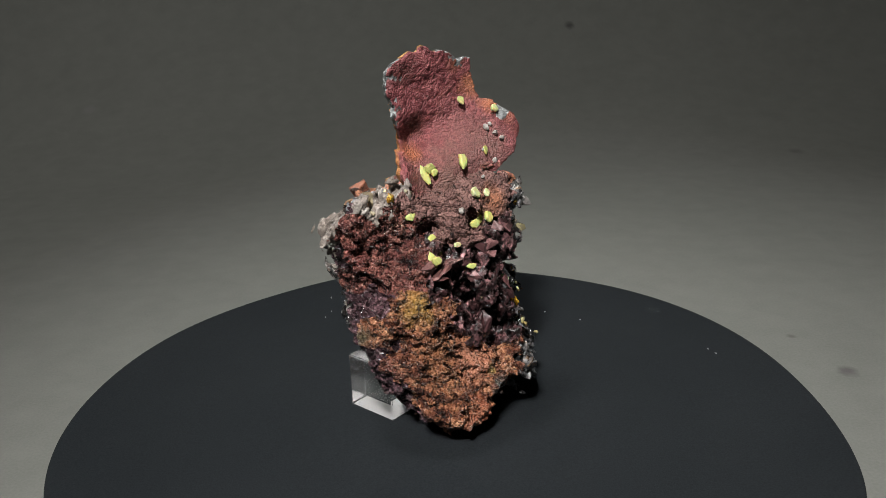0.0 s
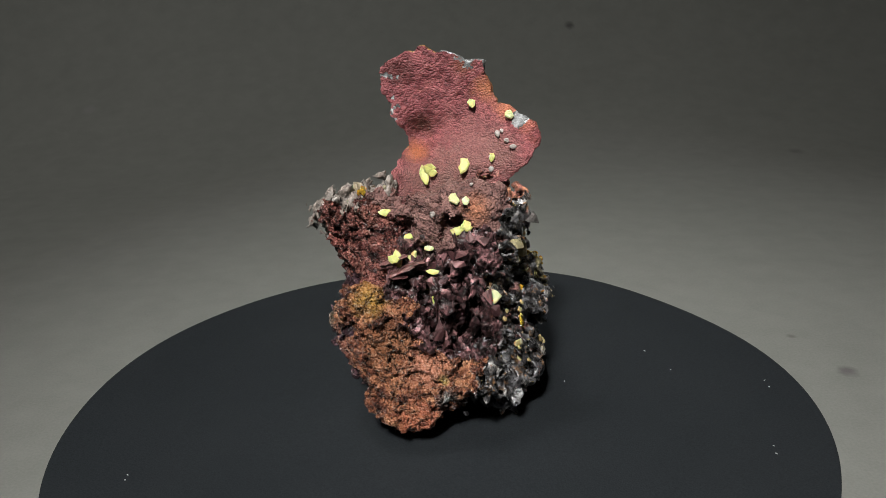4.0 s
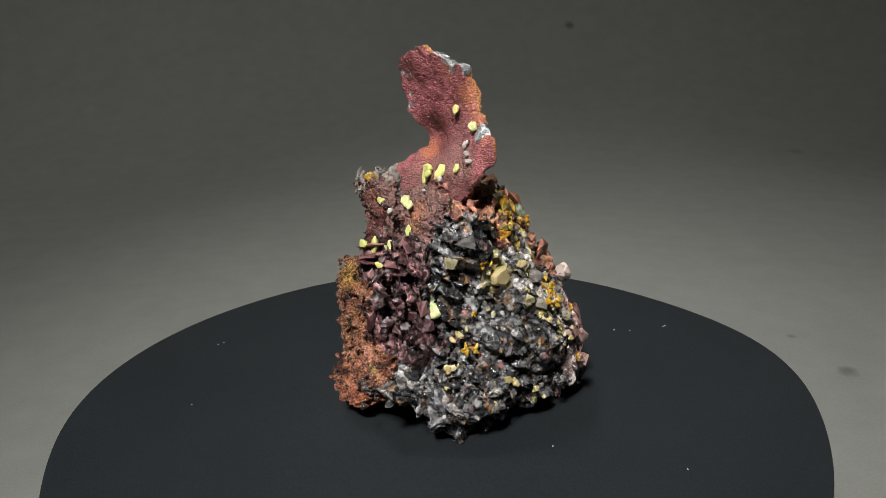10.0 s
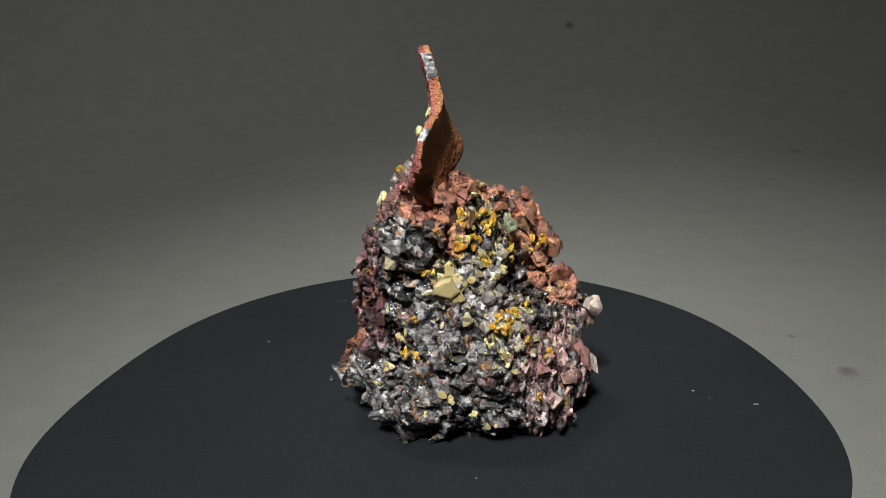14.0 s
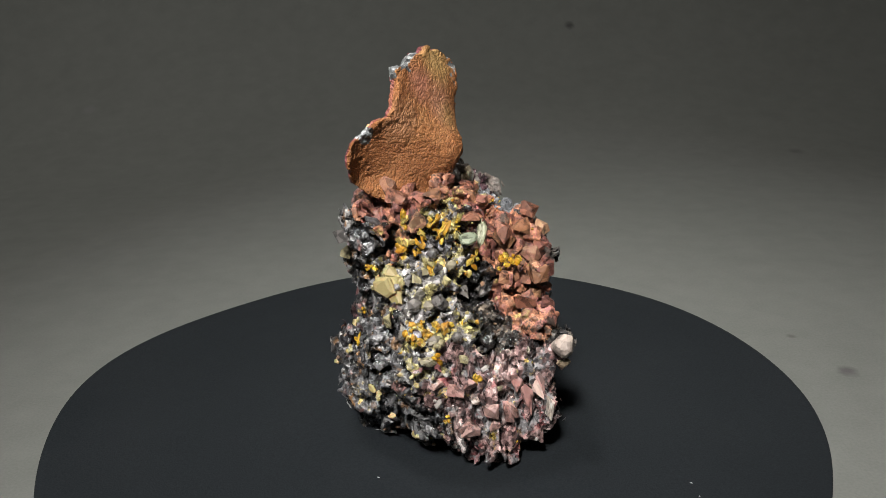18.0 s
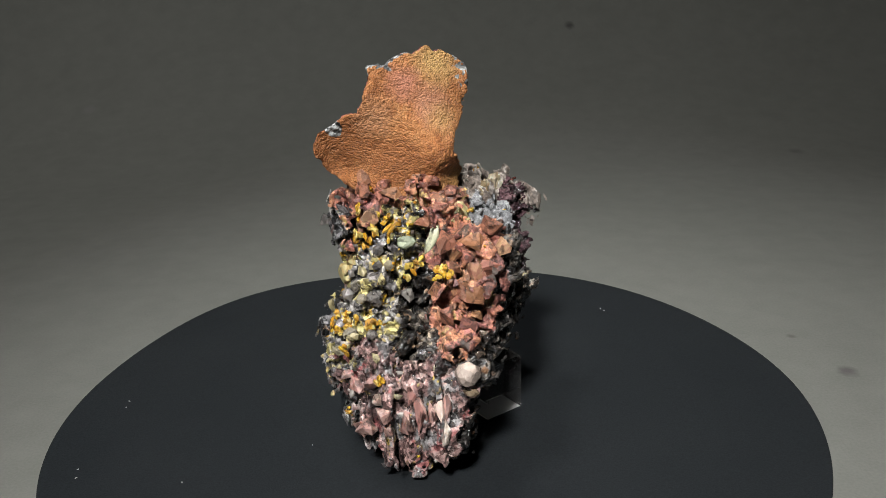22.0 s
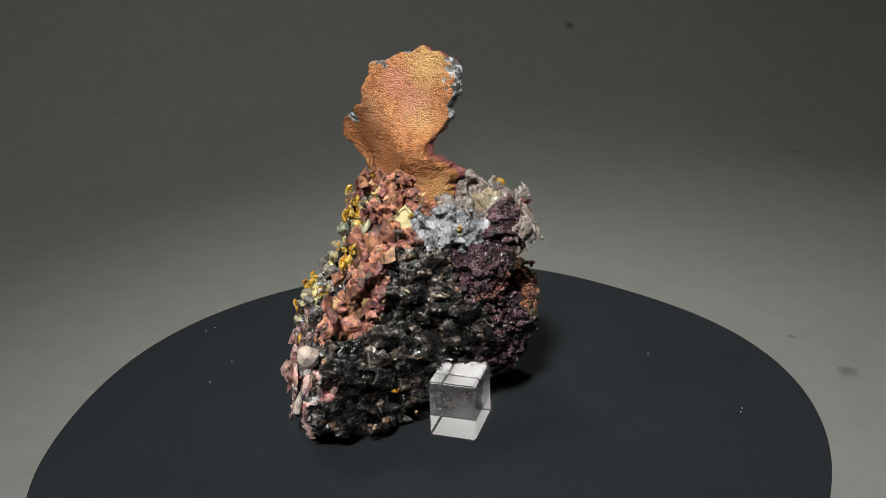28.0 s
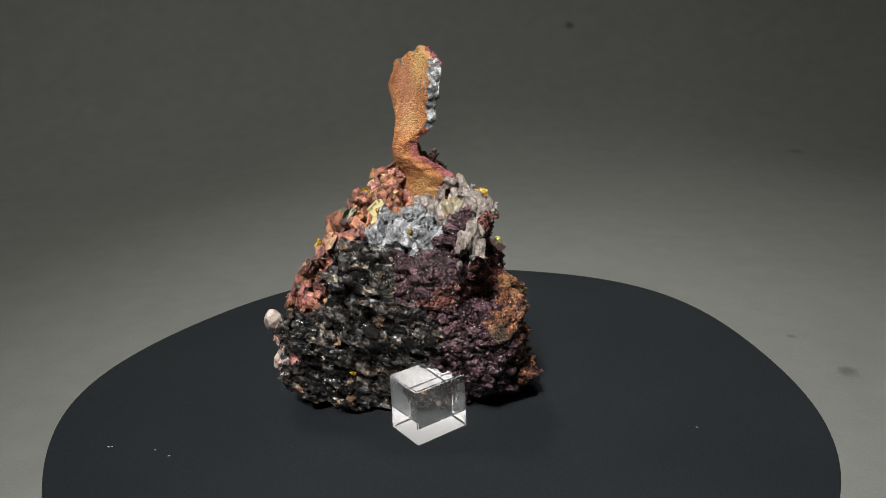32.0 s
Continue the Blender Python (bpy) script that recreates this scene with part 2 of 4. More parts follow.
            (11, -14, 22, 8.2), (2, -3, 9, 8.1), (-3, -22, 25, 7.8), (15, -14, 18, 7.7), (1, -24, 14, 7.7), (2, -6, 9, 7.7),
            (-4, -19, 41, 7.4), (6, -25, 12, 6.3), (6, -26, 10, 5.6), (12, -21, 14, 5.3), (-6, -25, 43, 5.1), (-18, -22, 36, 5.1),
        ],
        [
            (-2, -26, 33, 4.1), (-3, -28, 38, 3.3), (21, -20, 18, 3.2), (-1, -31, 14, 3.1), (-15, -28, 38, 2.8), (-12, -28, 40, 2.6),
            (13, -26, 10, 2.6), (-11, -29, 45, 2.4), (17, -24, 16, 2.4), (2, -32, 12, 2.4), (25, -19, 19, 2.4),
        ],
    ],
    "mauve": [
        [
            (-1, -1, 63, 10.6), (7, -4, 67, 7.3), (9, -5, 67, 6.9), (3, -7, 66, 6.7), (19, 3, 67, 6.7), (15, -2, 68, 5.4),
            (-2, -11, 62, 5.3), (21, 0, 71, 4.2), (14, -1, 75, 3.2), (24, 4, 72, 3.1), (20, 2, 76, 2.6), (10, -2, 76, 2.4),
            (-5, -8, 74, 2.4), (17, 1, 77, 2.4), (24, 4, 77, 2),
        ],
    ],
    "vug": [
        [
            (10, -2, 21, 13.8), (5, -4, 22, 13.1), (16, -3, 23, 10.6), (19, -2, 21, 9.8), (15, 2, 36, 8.8), (13, -2, 53, 8.7),
            (16, 0, 32, 8.1), (11, -13, 25, 7.4), (16, -2, 56, 7.3), (23, -9, 21, 5.9), (24, -7, 22, 5.7), (23, -1, 27, 4.7),
            (10, -16, 30, 4.6), (9, -9, 51, 4.5), (14, -8, 46, 4.1), (13, -14, 48, 3.3), (5, -16, 37, 3.2), (17, -9, 52, 3.2),
            (16, -11, 31, 3.2), (4, -12, 50, 2.8), (19, -5, 37, 2.8), (13, -14, 44, 2.4), (15, -15, 33, 2.4), (4, -20, 41, 2),
        ],
    ],
    "mica": [
        [
            (3, 21, 23, 19.9), (2, 22, 20, 18), (8, 20, 33, 15.4), (8, 5, 57, 14.6), (11, 18, 36, 14.1), (11, 12, 16, 13.8),
            (8, 8, 43, 13.7), (12, 4, 59, 13.2), (14, 20, 35, 12.3), (11, 20, 40, 12), (12, 4, 62, 11.6), (14, 7, 62, 11.6),
            (8, 28, 19, 11.6), (16, 10, 15, 11.5), (14, 28, 30, 11), (16, 20, 32, 11), (18, 14, 18, 10.6), (16, 24, 31, 10.5),
            (5, 15, 10, 10.2), (20, 10, 16, 9.8), (4, 5, 11, 9.2), (21, 5, 17, 9.1), (17, 2, 61, 8.9), (15, 5, 51, 8.6),
        ],
        [
            (16, 9, 65, 8.6), (7, 13, 8, 8.4), (12, 1, 43, 8.2), (21, 7, 11, 7.1), (18, 12, 38, 6.9), (18, 10, 45, 6.3),
            (21, 16, 36, 6), (24, 14, 23, 5), (16, 8, 6, 4.2), (25, -14, 20, 3.7), (26, 2, 9, 3.7), (27, 0, 13, 3.7),
            (20, 25, 16, 3.7), (23, 11, 70, 3.6), (27, -3, 15, 3.2), (27, -11, 23, 3.2), (12, 10, 1, 2), (25, 4, 5, 2),
        ],
    ],
    "quartz": [
        [
            (5, 7, 60, 13.6), (5, 15, 51, 11.6), (14, 31, 33, 8.1), (14, 25, 43, 7.2), (10, 20, 52, 7.2), (-1, 14, 68, 6.9),
            (9, 20, 54, 6.4), (12, 21, 52, 5.9), (5, 13, 70, 4.8), (15, 17, 59, 4.7), (2, 21, 61, 4.2), (7, 32, 44, 3.3),
            (-2, 22, 64, 3.2), (18, 32, 41, 2.4),
        ],
    ],
    "rust": [
        [
            (-3, 6, 55, 17.6), (-4, 11, 62, 11.9), (-10, 8, 59, 11.8), (-16, 16, 55, 10.4), (-11, 26, 39, 10.1), (-15, 21, 49, 9.8),
            (11, 11, 65, 8.4), (-7, 21, 50, 8), (-10, 25, 45, 7.9), (-16, 23, 52, 7.7), (-6, 16, 65, 7.4), (-9, 30, 43, 5.5),
            (-17, 21, 61, 5), (-20, 27, 51, 4.8), (-21, 26, 46, 4.6), (-11, 20, 65, 3.7), (-16, 37, 39, 3.6), (-2, 34, 41, 3.3),
            (-20, 36, 40, 3.2), (10, 14, 74, 2.4), (2, 11, 75, 2.4), (15, 15, 72, 2), (-2, 9, 75, 1.8), (-26, 28, 54, 1.8),
        ],
    ],
    "pink": [
        [
            (2, 31, 17, 13.1), (0, 33, 16, 12.9), (-4, 35, 16, 12), (-7, 37, 14, 10.4), (10, 31, 26, 10.3), (11, 33, 30, 8.2),
            (7, 31, 35, 7.9), (12, 34, 28, 7.7), (2, 31, 36, 7.6), (-7, 36, 33, 7.1), (-11, 42, 14, 6.9), (4, 39, 14, 6.9),
            (-1, 39, 9, 6.2), (-2, 41, 10, 6.1), (-3, 40, 27, 5.8), (8, 38, 23, 5), (-3, 42, 25, 4.5), (-16, 41, 23, 3.7),
        ],
    ],
    "under": [
        [
            (-8, 10, 39, 17.7), (-3, 15, 28, 15.7), (-12, 3, 40, 15.1), (-3, 4, 33, 14.6), (-7, 31, 27, 13.3), (-16, 12, 53, 12.6),
            (-14, -3, 39, 12.6), (-13, 20, 40, 12.6), (-4, 33, 13, 12.3), (-10, 31, 30, 12.2), (-16, 12, 40, 11.3), (-4, 29, 9, 10.1),
            (-3, 25, 8, 9.9), (-13, 32, 32, 9.6), (-1, 21, 8, 9.4), (-4, 14, 15, 9.3), (-20, 2, 47, 9.1), (-10, 37, 18, 9),
            (-6, 32, 8, 8.6), (-4, 21, 8, 8.2), (-18, 28, 38, 7.7), (-20, 11, 36, 7.2), (-22, 14, 61, 6.9), (-22, 19, 53, 6.9),
        ],
        [
            (-22, 10, 47, 6.9), (1, 17, 5, 6.8), (-19, 25, 35, 6.2), (-25, 8, 50, 6), (-6, 29, 3, 5.8), (-23, 17, 62, 5.4),
            (4, 13, 3, 5.3), (-17, -3, 28, 4.6), (-22, 38, 36, 4.3), (-15, 44, 14, 4.3), (-23, 17, 36, 4.2), (-19, 38, 31, 4.1),
            (-27, 19, 57, 3.8), (-20, 40, 33, 3.8), (-26, 22, 54, 3.7), (-6, 5, 9, 3.7), (-28, 8, 49, 3.6), (3, 14, -1, 2.6),
            (-29, 13, 50, 2.4),
        ],
    ],
    "plum": [
        [
            (-8, -13, 31, 13.5), (-13, -6, 37, 12.5), (-11, -12, 34, 12.3), (-6, -19, 23, 9.8), (-14, -21, 30, 7.2), (-15, -22, 34, 6.6),
            (-14, -7, 26, 6), (-8, -20, 15, 4.6), (-8, -6, 16, 4.6), (-20, -18, 38, 4.2), (-25, -15, 59, 2.8), (-28, -16, 64, 2.4),
            (-28, -5, 57, 2.4),
        ],
    ],
    "fan": [
        [
            (-19, -10, 65, 5.3), (-20, -16, 70, 5), (-9, -12, 74, 4.6), (-18, -20, 73, 2.8), (-15, -12, 74, 2.4), (-29, -19, 67, 2.4),
            (-11, -18, 76, 1.8),
        ],
    ],
    "ledge": [
        [
            (-9, -1, 59, 14.2), (-9, 3, 62, 11.2), (-18, -2, 59, 8.2), (-23, 5, 62, 4.6), (-25, 2, 65, 2.4),
        ],
    ],
}
CLEFTS = [
        (-4, -7, 77, 3.2), (-8, -7, 75, 3.2), (-13, -6, 74, 3.2), (3, -9, 76, 3.2), (-1, -8, 75, 3.2), (-6, -8, 74, 3.2),
        (7, -9, 75, 3.2), (3, -9, 74, 3.2), (-2, -8, 72, 3.2), (8, -9, 73, 3.2), (3, -9, 71, 3.2), (-1, -8, 70, 3.2),
        (8, -9, 70, 3.2), (3, -9, 69, 3.2), (-1, -8, 68, 3.2), (8, -9, 68, 3.2), (3, -8, 67, 3.2), (-1, -8, 65, 3.2),
        (10, -9, 66, 3.2), (6, -8, 65, 3.2), (1, -8, 63, 3.2), (16, -10, 66, 3.2),
    ]
CAVE = [
        (11, -9, 64, 3.2), (7, -8, 63, 3.2), (20, -9, 53, 5), (15, -8, 52, 5), (10, -7, 50, 5), (16, -10, 43, 5),
        (12, -9, 41, 5), (7, -8, 39, 5), (17, -11, 34, 5), (12, -10, 32, 5), (8, -10, 30, 5), (21, -7, 41, 5),
        (16, -6, 39, 5), (11, -6, 37, 5), (19, -11, 38, 5), (18, -7, 35, 5), (17, -2, 33, 5), (13, -15, 41, 5),
        (12, -10, 39, 5), (10, -6, 37, 5), (21, -5, 42, 5), (20, 0, 40, 5),
    ]
HOLLOWS = CLEFTS + CAVE + [
        (19, 5, 38, 5), (20, 16, 67, 5), (16, 14, 65, 5), (20, 17, 61, 5), (16, 16, 60, 5), (-2, 32, 51, 5),
        (-1, 28, 50, 5), (-4, 36, 48, 5), (-3, 32, 46, 5), (0, 42, 34, 5), (1, 38, 32, 5), (13, -8, 67, 5),
        (1, -16, 66, 5), (5, -15, 58, 5), (30, -2, 25, 5), (22, 19, 54, 5), (27, 9, 32, 5), (9, 31, 50, 5),
        (10, 36, 46, 5), (-3, 25, 66, 5), (25, 20, 43, 5), (7, -9, 43, 6), (9, -13, 45, 6), (11, -17, 47, 6),
        (8, -9, 43, 4.4), (10, -12, 45, 4.4), (12, -15, 46, 4.4), (27, -1, 45, 4.4), (31, -2, 47, 4.4), (34, -2, 48, 4.4),
        (5, -16, 57, 4.4), (8, -18, 59, 4.4), (10, -21, 61, 4.4), (0, -24, 60, 4.4), (2, -27, 62, 4.4), (4, -30, 64, 4.4),
        (25, 20, 55, 5.5), (29, 22, 57, 5.5),
    ]
CRYSTALS = [
    ("lime", [
        (14.4, -1.8, 73.5, 3.4, 3.6, -90), (18.1, -0.5, 73.2, 2.2, 2.6, -90), (13.6, -4.6, 64.2, 4.6, 3.2, -75), (15.6, -5.2, 66.0, 2.4, 3.0, -75),
        (18.5, 6.7, 85.6, 1.8, 2.9, -90), (6.2, -10.8, 59.4, 3.4, 2.0, -45), (4.0, -9.5, 50.6, 4.0, 2.0, -42),
    ]),
    ("cream", [
        (17.4, 17.6, 50.5, 7.5, 6.0, 25), (28.1, 7.9, 39.2, 3.7, 6.1, 25), (30.7, 3.2, 25.7, 3.8, 3.8, 25), (27.6, 22.1, 21.9, 3.8, 5.1, 25),
        (18, 27.4, 11.7, 3.6, 2.9, 25), (20.7, 17.6, 40.3, 5.8, 3.1, 25), (30, 0.2, 19, 2.5, 3.5, 25), (19.5, 40.2, 30.5, 4.4, 3, 25),
    ]),
    ("cream", [
        (17.8, 25, 55, 5.2, 3.4, 3), (22.5, 4.8, 33.3, 3.5, 4.9, 3), (25.2, 2.8, 24.1, 4.2, 3.5, 3), (22.8, 24.6, 15.5, 3.6, 3.6, 3),
    ]),
    ("amber", [
        (23.9, 7.3, 29.2, 7.7, 2.4, 25), (26.5, 11, 42.7, 2, 2, 25), (9.4, 20.1, 70, 5.1, 6.8, 25), (3.6, 20.3, 70.2, 5.2, 3.8, 25),
        (15.4, 21.8, 63.7, 4.3, 6, 25), (4.8, 24.7, 66.4, 3.1, 4.5, 25), (9.1, 26.5, 57.2, 3.1, 5.1, 25), (5.4, 33.9, 42, 3.9, 4.2, 25),
        (17.2, 35.1, 41.1, 5, 3.4, 25), (12.6, 12.5, 77.2, 1.7, 2, 25), (24.7, 14.4, 57.6, 3.3, 2, 25),
    ]),
    ("amber", [
        (9.3, 19.8, 71.1, 5.6, 4.3, 79), (3.2, 22.4, 68.3, 7.6, 2.3, 79), (5.8, 20.6, 69.3, 3.6, 3.6, 79), (11.6, 12.8, 60.4, 4.5, 6.2, 79),
        (-14.5, 29.6, 57.7, 6.6, 4.3, 79), (-0.9, 28.9, 57.6, 3.6, 4.9, 79), (8.8, 31.9, 42, 4.9, 4.3, 79), (15.3, 37.7, 43.7, 4.2, 3.5, 79),
        (19.8, 34.3, 44.5, 2.9, 4.2, 79), (4.2, 29, 58.8, 3.3, 3.3, 79), (4.7, 44.8, 29.7, 4.2, 3.2, 79), (14.1, 45.4, 19.9, 2.3, 3.3, 79),
        (18.3, 33.6, 39.6, 3.3, 3.3, 79),
    ]),
    ("amber", [
        (-16.5, 15.6, 73, 2, 2, 105), (-10.7, 30.3, 58, 5.5, 4.2, 105), (12.2, 31.1, 40.9, 4.8, 3.7, 105), (-3.1, 26.6, 59.8, 3.3, 3.9, 105),
        (5.1, 20.6, 68.8, 4.4, 4.4, 105), (11.5, 23.3, 65.8, 3.4, 6.7, 105), (15.9, 41.2, 37.1, 3.3, 3.3, 105), (17.2, 34, 44.5, 3.4, 5.1, 105),
    ]),
    ("amber", [
        (-21.5, 22.2, 19.5, 2.2, 1.8, 176), (-23.6, 0.3, 68.4, 1.6, 1.6, 176),
    ]),
    ("clear", [
        (8.2, 27.9, 47.4, 4, 4.3, 79), (11.3, 25.2, 57.4, 3.3, 3.3, 79), (17.1, 39.2, 35.8, 5.5, 2.9, 79), (8.7, 23.2, 61.7, 3.6, 3.6, 79),
        (17.1, 29.3, 49.1, 4.3, 4.9, 79), (17.6, 24.2, 54.2, 3.3, 3.3, 79), (7, 29.9, 55.1, 3.3, 4.2, 79), (15.1, 28.3, 51.9, 3.6, 3.9, 79),
        (5.6, 34.7, 31.9, 3.3, 3.3, 79), (13.7, 39.5, 40.8, 4.2, 3.2, 79), (8, 39.6, 41.7, 3.5, 3.2, 79),
    ]),
    ("clear", [
        (11.1, 27.8, 48.1, 4.4, 4.4, 105), (2.2, 22.3, 47.1, 5.2, 6.2, 105), (-0.7, 44.9, 25.8, 3.6, 2, 105), (10.1, 24.9, 57.6, 3.4, 3.4, 105),
        (15, 25.3, 55.6, 3.4, 4.1, 105), (4.8, 29.1, 59.3, 3.6, 3.3, 105), (13.2, 31.9, 49.3, 3.3, 3.7, 105), (14.6, 39.2, 41.7, 4.3, 3.3, 105),
    ]),
    ("clear", [
        (26.6, 6.6, 64.3, 8.2, 5.9, 25), (23.6, 2, 57.5, 5, 5, 25), (20.4, 26.5, 43.3, 4.3, 5, 25), (21.4, 32.2, 42.8, 4.3, 4.3, 25),
    ]),
    ("pinkb", [
        (7.6, 46, 15.5, 7.4, 7, 79), (-4, 48.6, 20.5, 4.9, 9.8, 79), (-9.3, 47.4, 21.7, 4.3, 11.5, 79), (-13.7, 46.9, 22.5, 4, 10.9, 79),
        (-16.3, 49.4, 18, 3.3, 10, 79), (1.1, 48.8, 16.9, 3.9, 6.6, 79), (11.1, 44, 27.6, 6.5, 5.5, 79), (15.3, 41.1, 29.4, 4.9, 4.2, 79),
        (4.9, 45.2, 24.6, 5.5, 4.9, 79), (-6.1, 47.2, 27.5, 4.9, 6.5, 79),
    ]),
    ("pinkb", [
        (14.7, 35.6, 8.6, 6.4, 7.9, 105), (3.6, 45.6, 19.7, 6, 6.7, 105), (7, 46.1, 29.6, 4.9, 4.9, 105), (-8, 47.4, 23.8, 3.2, 10.7, 105),
        (-10.9, 46.5, 21.8, 3.2, 9.7, 105), (-4.8, 48.3, 20.4, 3.3, 8.1, 105), (-14.7, 45.1, 23.2, 3.2, 9.7, 105),
    ]),
    ("rustb", [
        (-18.8, 25, 66, 7.4, 6.5, 105), (-24, 22, 70.3, 6.5, 5.5, 105), (-23.2, 27.3, 58.5, 9, 7.1, 105), (-17, 29.8, 52.2, 5.8, 4.9, 105),
        (-11.1, 24.1, 65.3, 5.6, 7.2, 105), (-21.8, 29.4, 47, 4.9, 4.9, 105), (17.9, 12.2, 80.2, 5.2, 6.3, 105), (9.2, 11.7, 75.9, 6.3, 4.5, 105),
        (-7.8, 16.2, 74.1, 4.4, 3.4, 105), (13.6, 18.8, 70.6, 5.1, 6.2, 105), (-20.6, 39.5, 47.1, 5.3, 3.8, 105), (-27.4, 23.1, 64.1, 4.9, 6.5, 105),
        (-14.4, 24.5, 58.7, 4.9, 4.3, 105),
    ]),
    ("rustb", [
        (-13.9, 25.4, 62.8, 6.9, 6.2, 61), (-21.2, 27, 58.1, 7.7, 7, 61), (-29.2, 22.6, 49.6, 7.3, 8.1, 61), (-14.9, 38.1, 48.3, 6.1, 6.8, 61),
        (13.9, 11.3, 76.8, 6.7, 5, 61), (-5.2, 21.6, 70.6, 5.8, 4.4, 61), (-10.8, 33.8, 55, 5, 5, 61), (5.2, 9.4, 75, 4.5, 3.8, 61),
    ]),
    ("nodule", [
        (-21.6, 47.4, 36.4, 7, 7, 79),
    ]),
    ("diamond", [
        (-12.6, 13.3, 70.1, 6.6, 5.8, 158),
    ]),
    ("greenb", [
        (-7.2, 23.2, 66.1, 3, 8.7, 79), (-3, 17.5, 63, 6.1, 4.4, 79),
    ]),
    ("plumb", [
        (6.2, -13.3, 53.7, 4.6, 3.5, -90), (11.3, -17.3, 56.8, 5.2, 4.1, -90), (16.1, -12, 58.4, 5.3, 4.6, -90), (4.2, -18.4, 50.1, 3.8, 3.8, -90),
        (16.1, -18.2, 36.3, 3.9, 7.8, -90), (12.8, -20, 52.2, 4.5, 4.1, -90), (20.9, -8.3, 64.4, 4.2, 3.5, -90), (18.7, -11.9, 60.1, 4.6, 4.2, -90),
    ]),
    ("plumb", [
        (17.6, -11.2, 56.7, 6.8, 3.4, -23), (22, -6.5, 62.6, 5.7, 3.3, -23), (19.8, -2.4, 42, 3.8, 7, -23), (24.6, -2, 39, 4.1, 5.2, -23),
        (5.3, -2.9, 33.6, 4.1, 4.8, -23), (4.2, -7.7, 28.2, 4.5, 3.7, -23),
    ]),
    ("milk", [
        (21.1, 8.8, 92.9, 1.5, 2.4, -37), (25.1, 8, 91.1, 1.7, 1.5, -37), (28, 7.6, 89.6, 2.2, 1.3, -37), (18.3, 5.4, 82.1, 1.5, 1.9, -37),
        (11.6, 2.6, 77.1, 1.2, 1, -37), (1.6, -6.5, 68.2, 1.6, 1.8, -37), (19.3, 6.8, 85.8, 1.2, 1.4, -37), (22, 9.5, 93.7, 1, 1.4, -37),
    ]),
    ("blade", [
        (0, -19, 57, 12, 1.7, -12), (3, -18.5, 54.5, 13, 1.8, -8), (2, -20, 52.3, 9, 1.5, -15), (7, -16, 56, 8, 1.6, -25),
        (-1, -22, 55.5, 7, 1.3, 0),
    ]),
]
# the yellow crystals that stand free: place, width and height
FREE = [
    (11.2, 8.6, 101.6, 2.0, 2.8), (22.2, 12.4, 98.0, 2.6, 2.3), (-0.9, -0.8, 79.6, 2.3, 5.2), (0.4, -0.2, 81.7, 3.4, 3.2), (1.9, -0.2, 80.4, 2.6, 2.2),
    (11.2, 3.4, 83.0, 2.8, 4.4), (18.3, -6.4, 67.4, 3.0, 3.6), (-6.0, -15.5, 70.6, 3.4, 2.4), (1.6, -13.6, 56.0, 4.4, 4.6), (0.4, -18.4, 57.2, 2.4, 4.4),
    (1.4, -21.9, 58.4, 3.0, 2.6), (0.2, -12.4, 62.6, 2.8, 2.2), (22.8, -0.4, 42.8, 4.8, 4.6), (5.4, -5.6, 40.4, 3.2, 3.4),
]
LINT = [
        (-54.5, -86.9), (97.4, 64), (95, 67.9), (106.4, 27.5), (108, 23.5), (-46.5, 82.3), (-4.9, -87.4), (-48.5, 97.7),
        (32.7, 35.1), (49.5, 72.2), (-52.8, -88.9), (-48, 96.8), (-48.6, 76.2), (63.2, 62),
    ]


TABLE = np.random.RandomState(11).rand(65536).astype(np.float32)


def lattice(ix, iy, iz, seed):
    h = (ix * 73856093) ^ (iy * 19349663) ^ (iz * 83492791) ^ (seed * 2654435)
    return TABLE[(h ^ (h >> 13)) & 65535]


def wave(P, size, seed):
    """Smooth noise from -1 to 1 over cells of that size."""
    q = P / size
    i = np.floor(q).astype(np.int64)
    f = (q - i).astype(np.float32)
    f = f * f * (3 - 2 * f)
    total = np.zeros(len(P), np.float32)
    for dx in (0, 1):
        for dy in (0, 1):
            for dz in (0, 1):
                w = (f[:, 0] if dx else 1 - f[:, 0]) * (f[:, 1] if dy else 1 - f[:, 1]) * (f[:, 2] if dz else 1 - f[:, 2])
                total += w * lattice(i[:, 0] + dx, i[:, 1] + dy, i[:, 2] + dz, seed)
    return total * 2 - 1


def cells(P, size, seed):
    """Grains of that size: distance to the nearest grain's centre, the way from it, and three random numbers of the grain."""
    q = P / size
    i = np.floor(q).astype(np.int64)
    best, second = np.full(len(P), 9.0, np.float32), np.full(len(P), 9.0, np.float32)
    way = np.zeros((len(P), 3), np.float32)
    key = np.zeros((len(P), 3), np.int64)
    for dx in (-1, 0, 1):
        for dy in (-1, 0, 1):
            for dz in (-1, 0, 1):
                c = i + (dx, dy, dz)
                at = np.stack([lattice(c[:, 0], c[:, 1], c[:, 2], seed + k) for k in range(3)], 1) + c
                v = (q - at).astype(np.float32)
                d = (v * v).sum(1)
                m = d < best
                second = np.where(m, best, np.minimum(second, d))
                best[m], way[m], key[m] = d[m], v[m], c[m]
    rnd = np.stack([lattice(key[:, 0], key[:, 1], key[:, 2], seed + 7 + k) for k in range(4)], 1)
    return np.sqrt(best), way * size, rnd, np.sqrt(second) - np.sqrt(best)


def facets(P, size, seed, tilt, step):
    """Broken crystal faces: each grain is a small tilted plane of its own height."""
    d, way, rnd, gap = cells(P, size, seed)
    n = rnd[:, :3] * 2 - 1
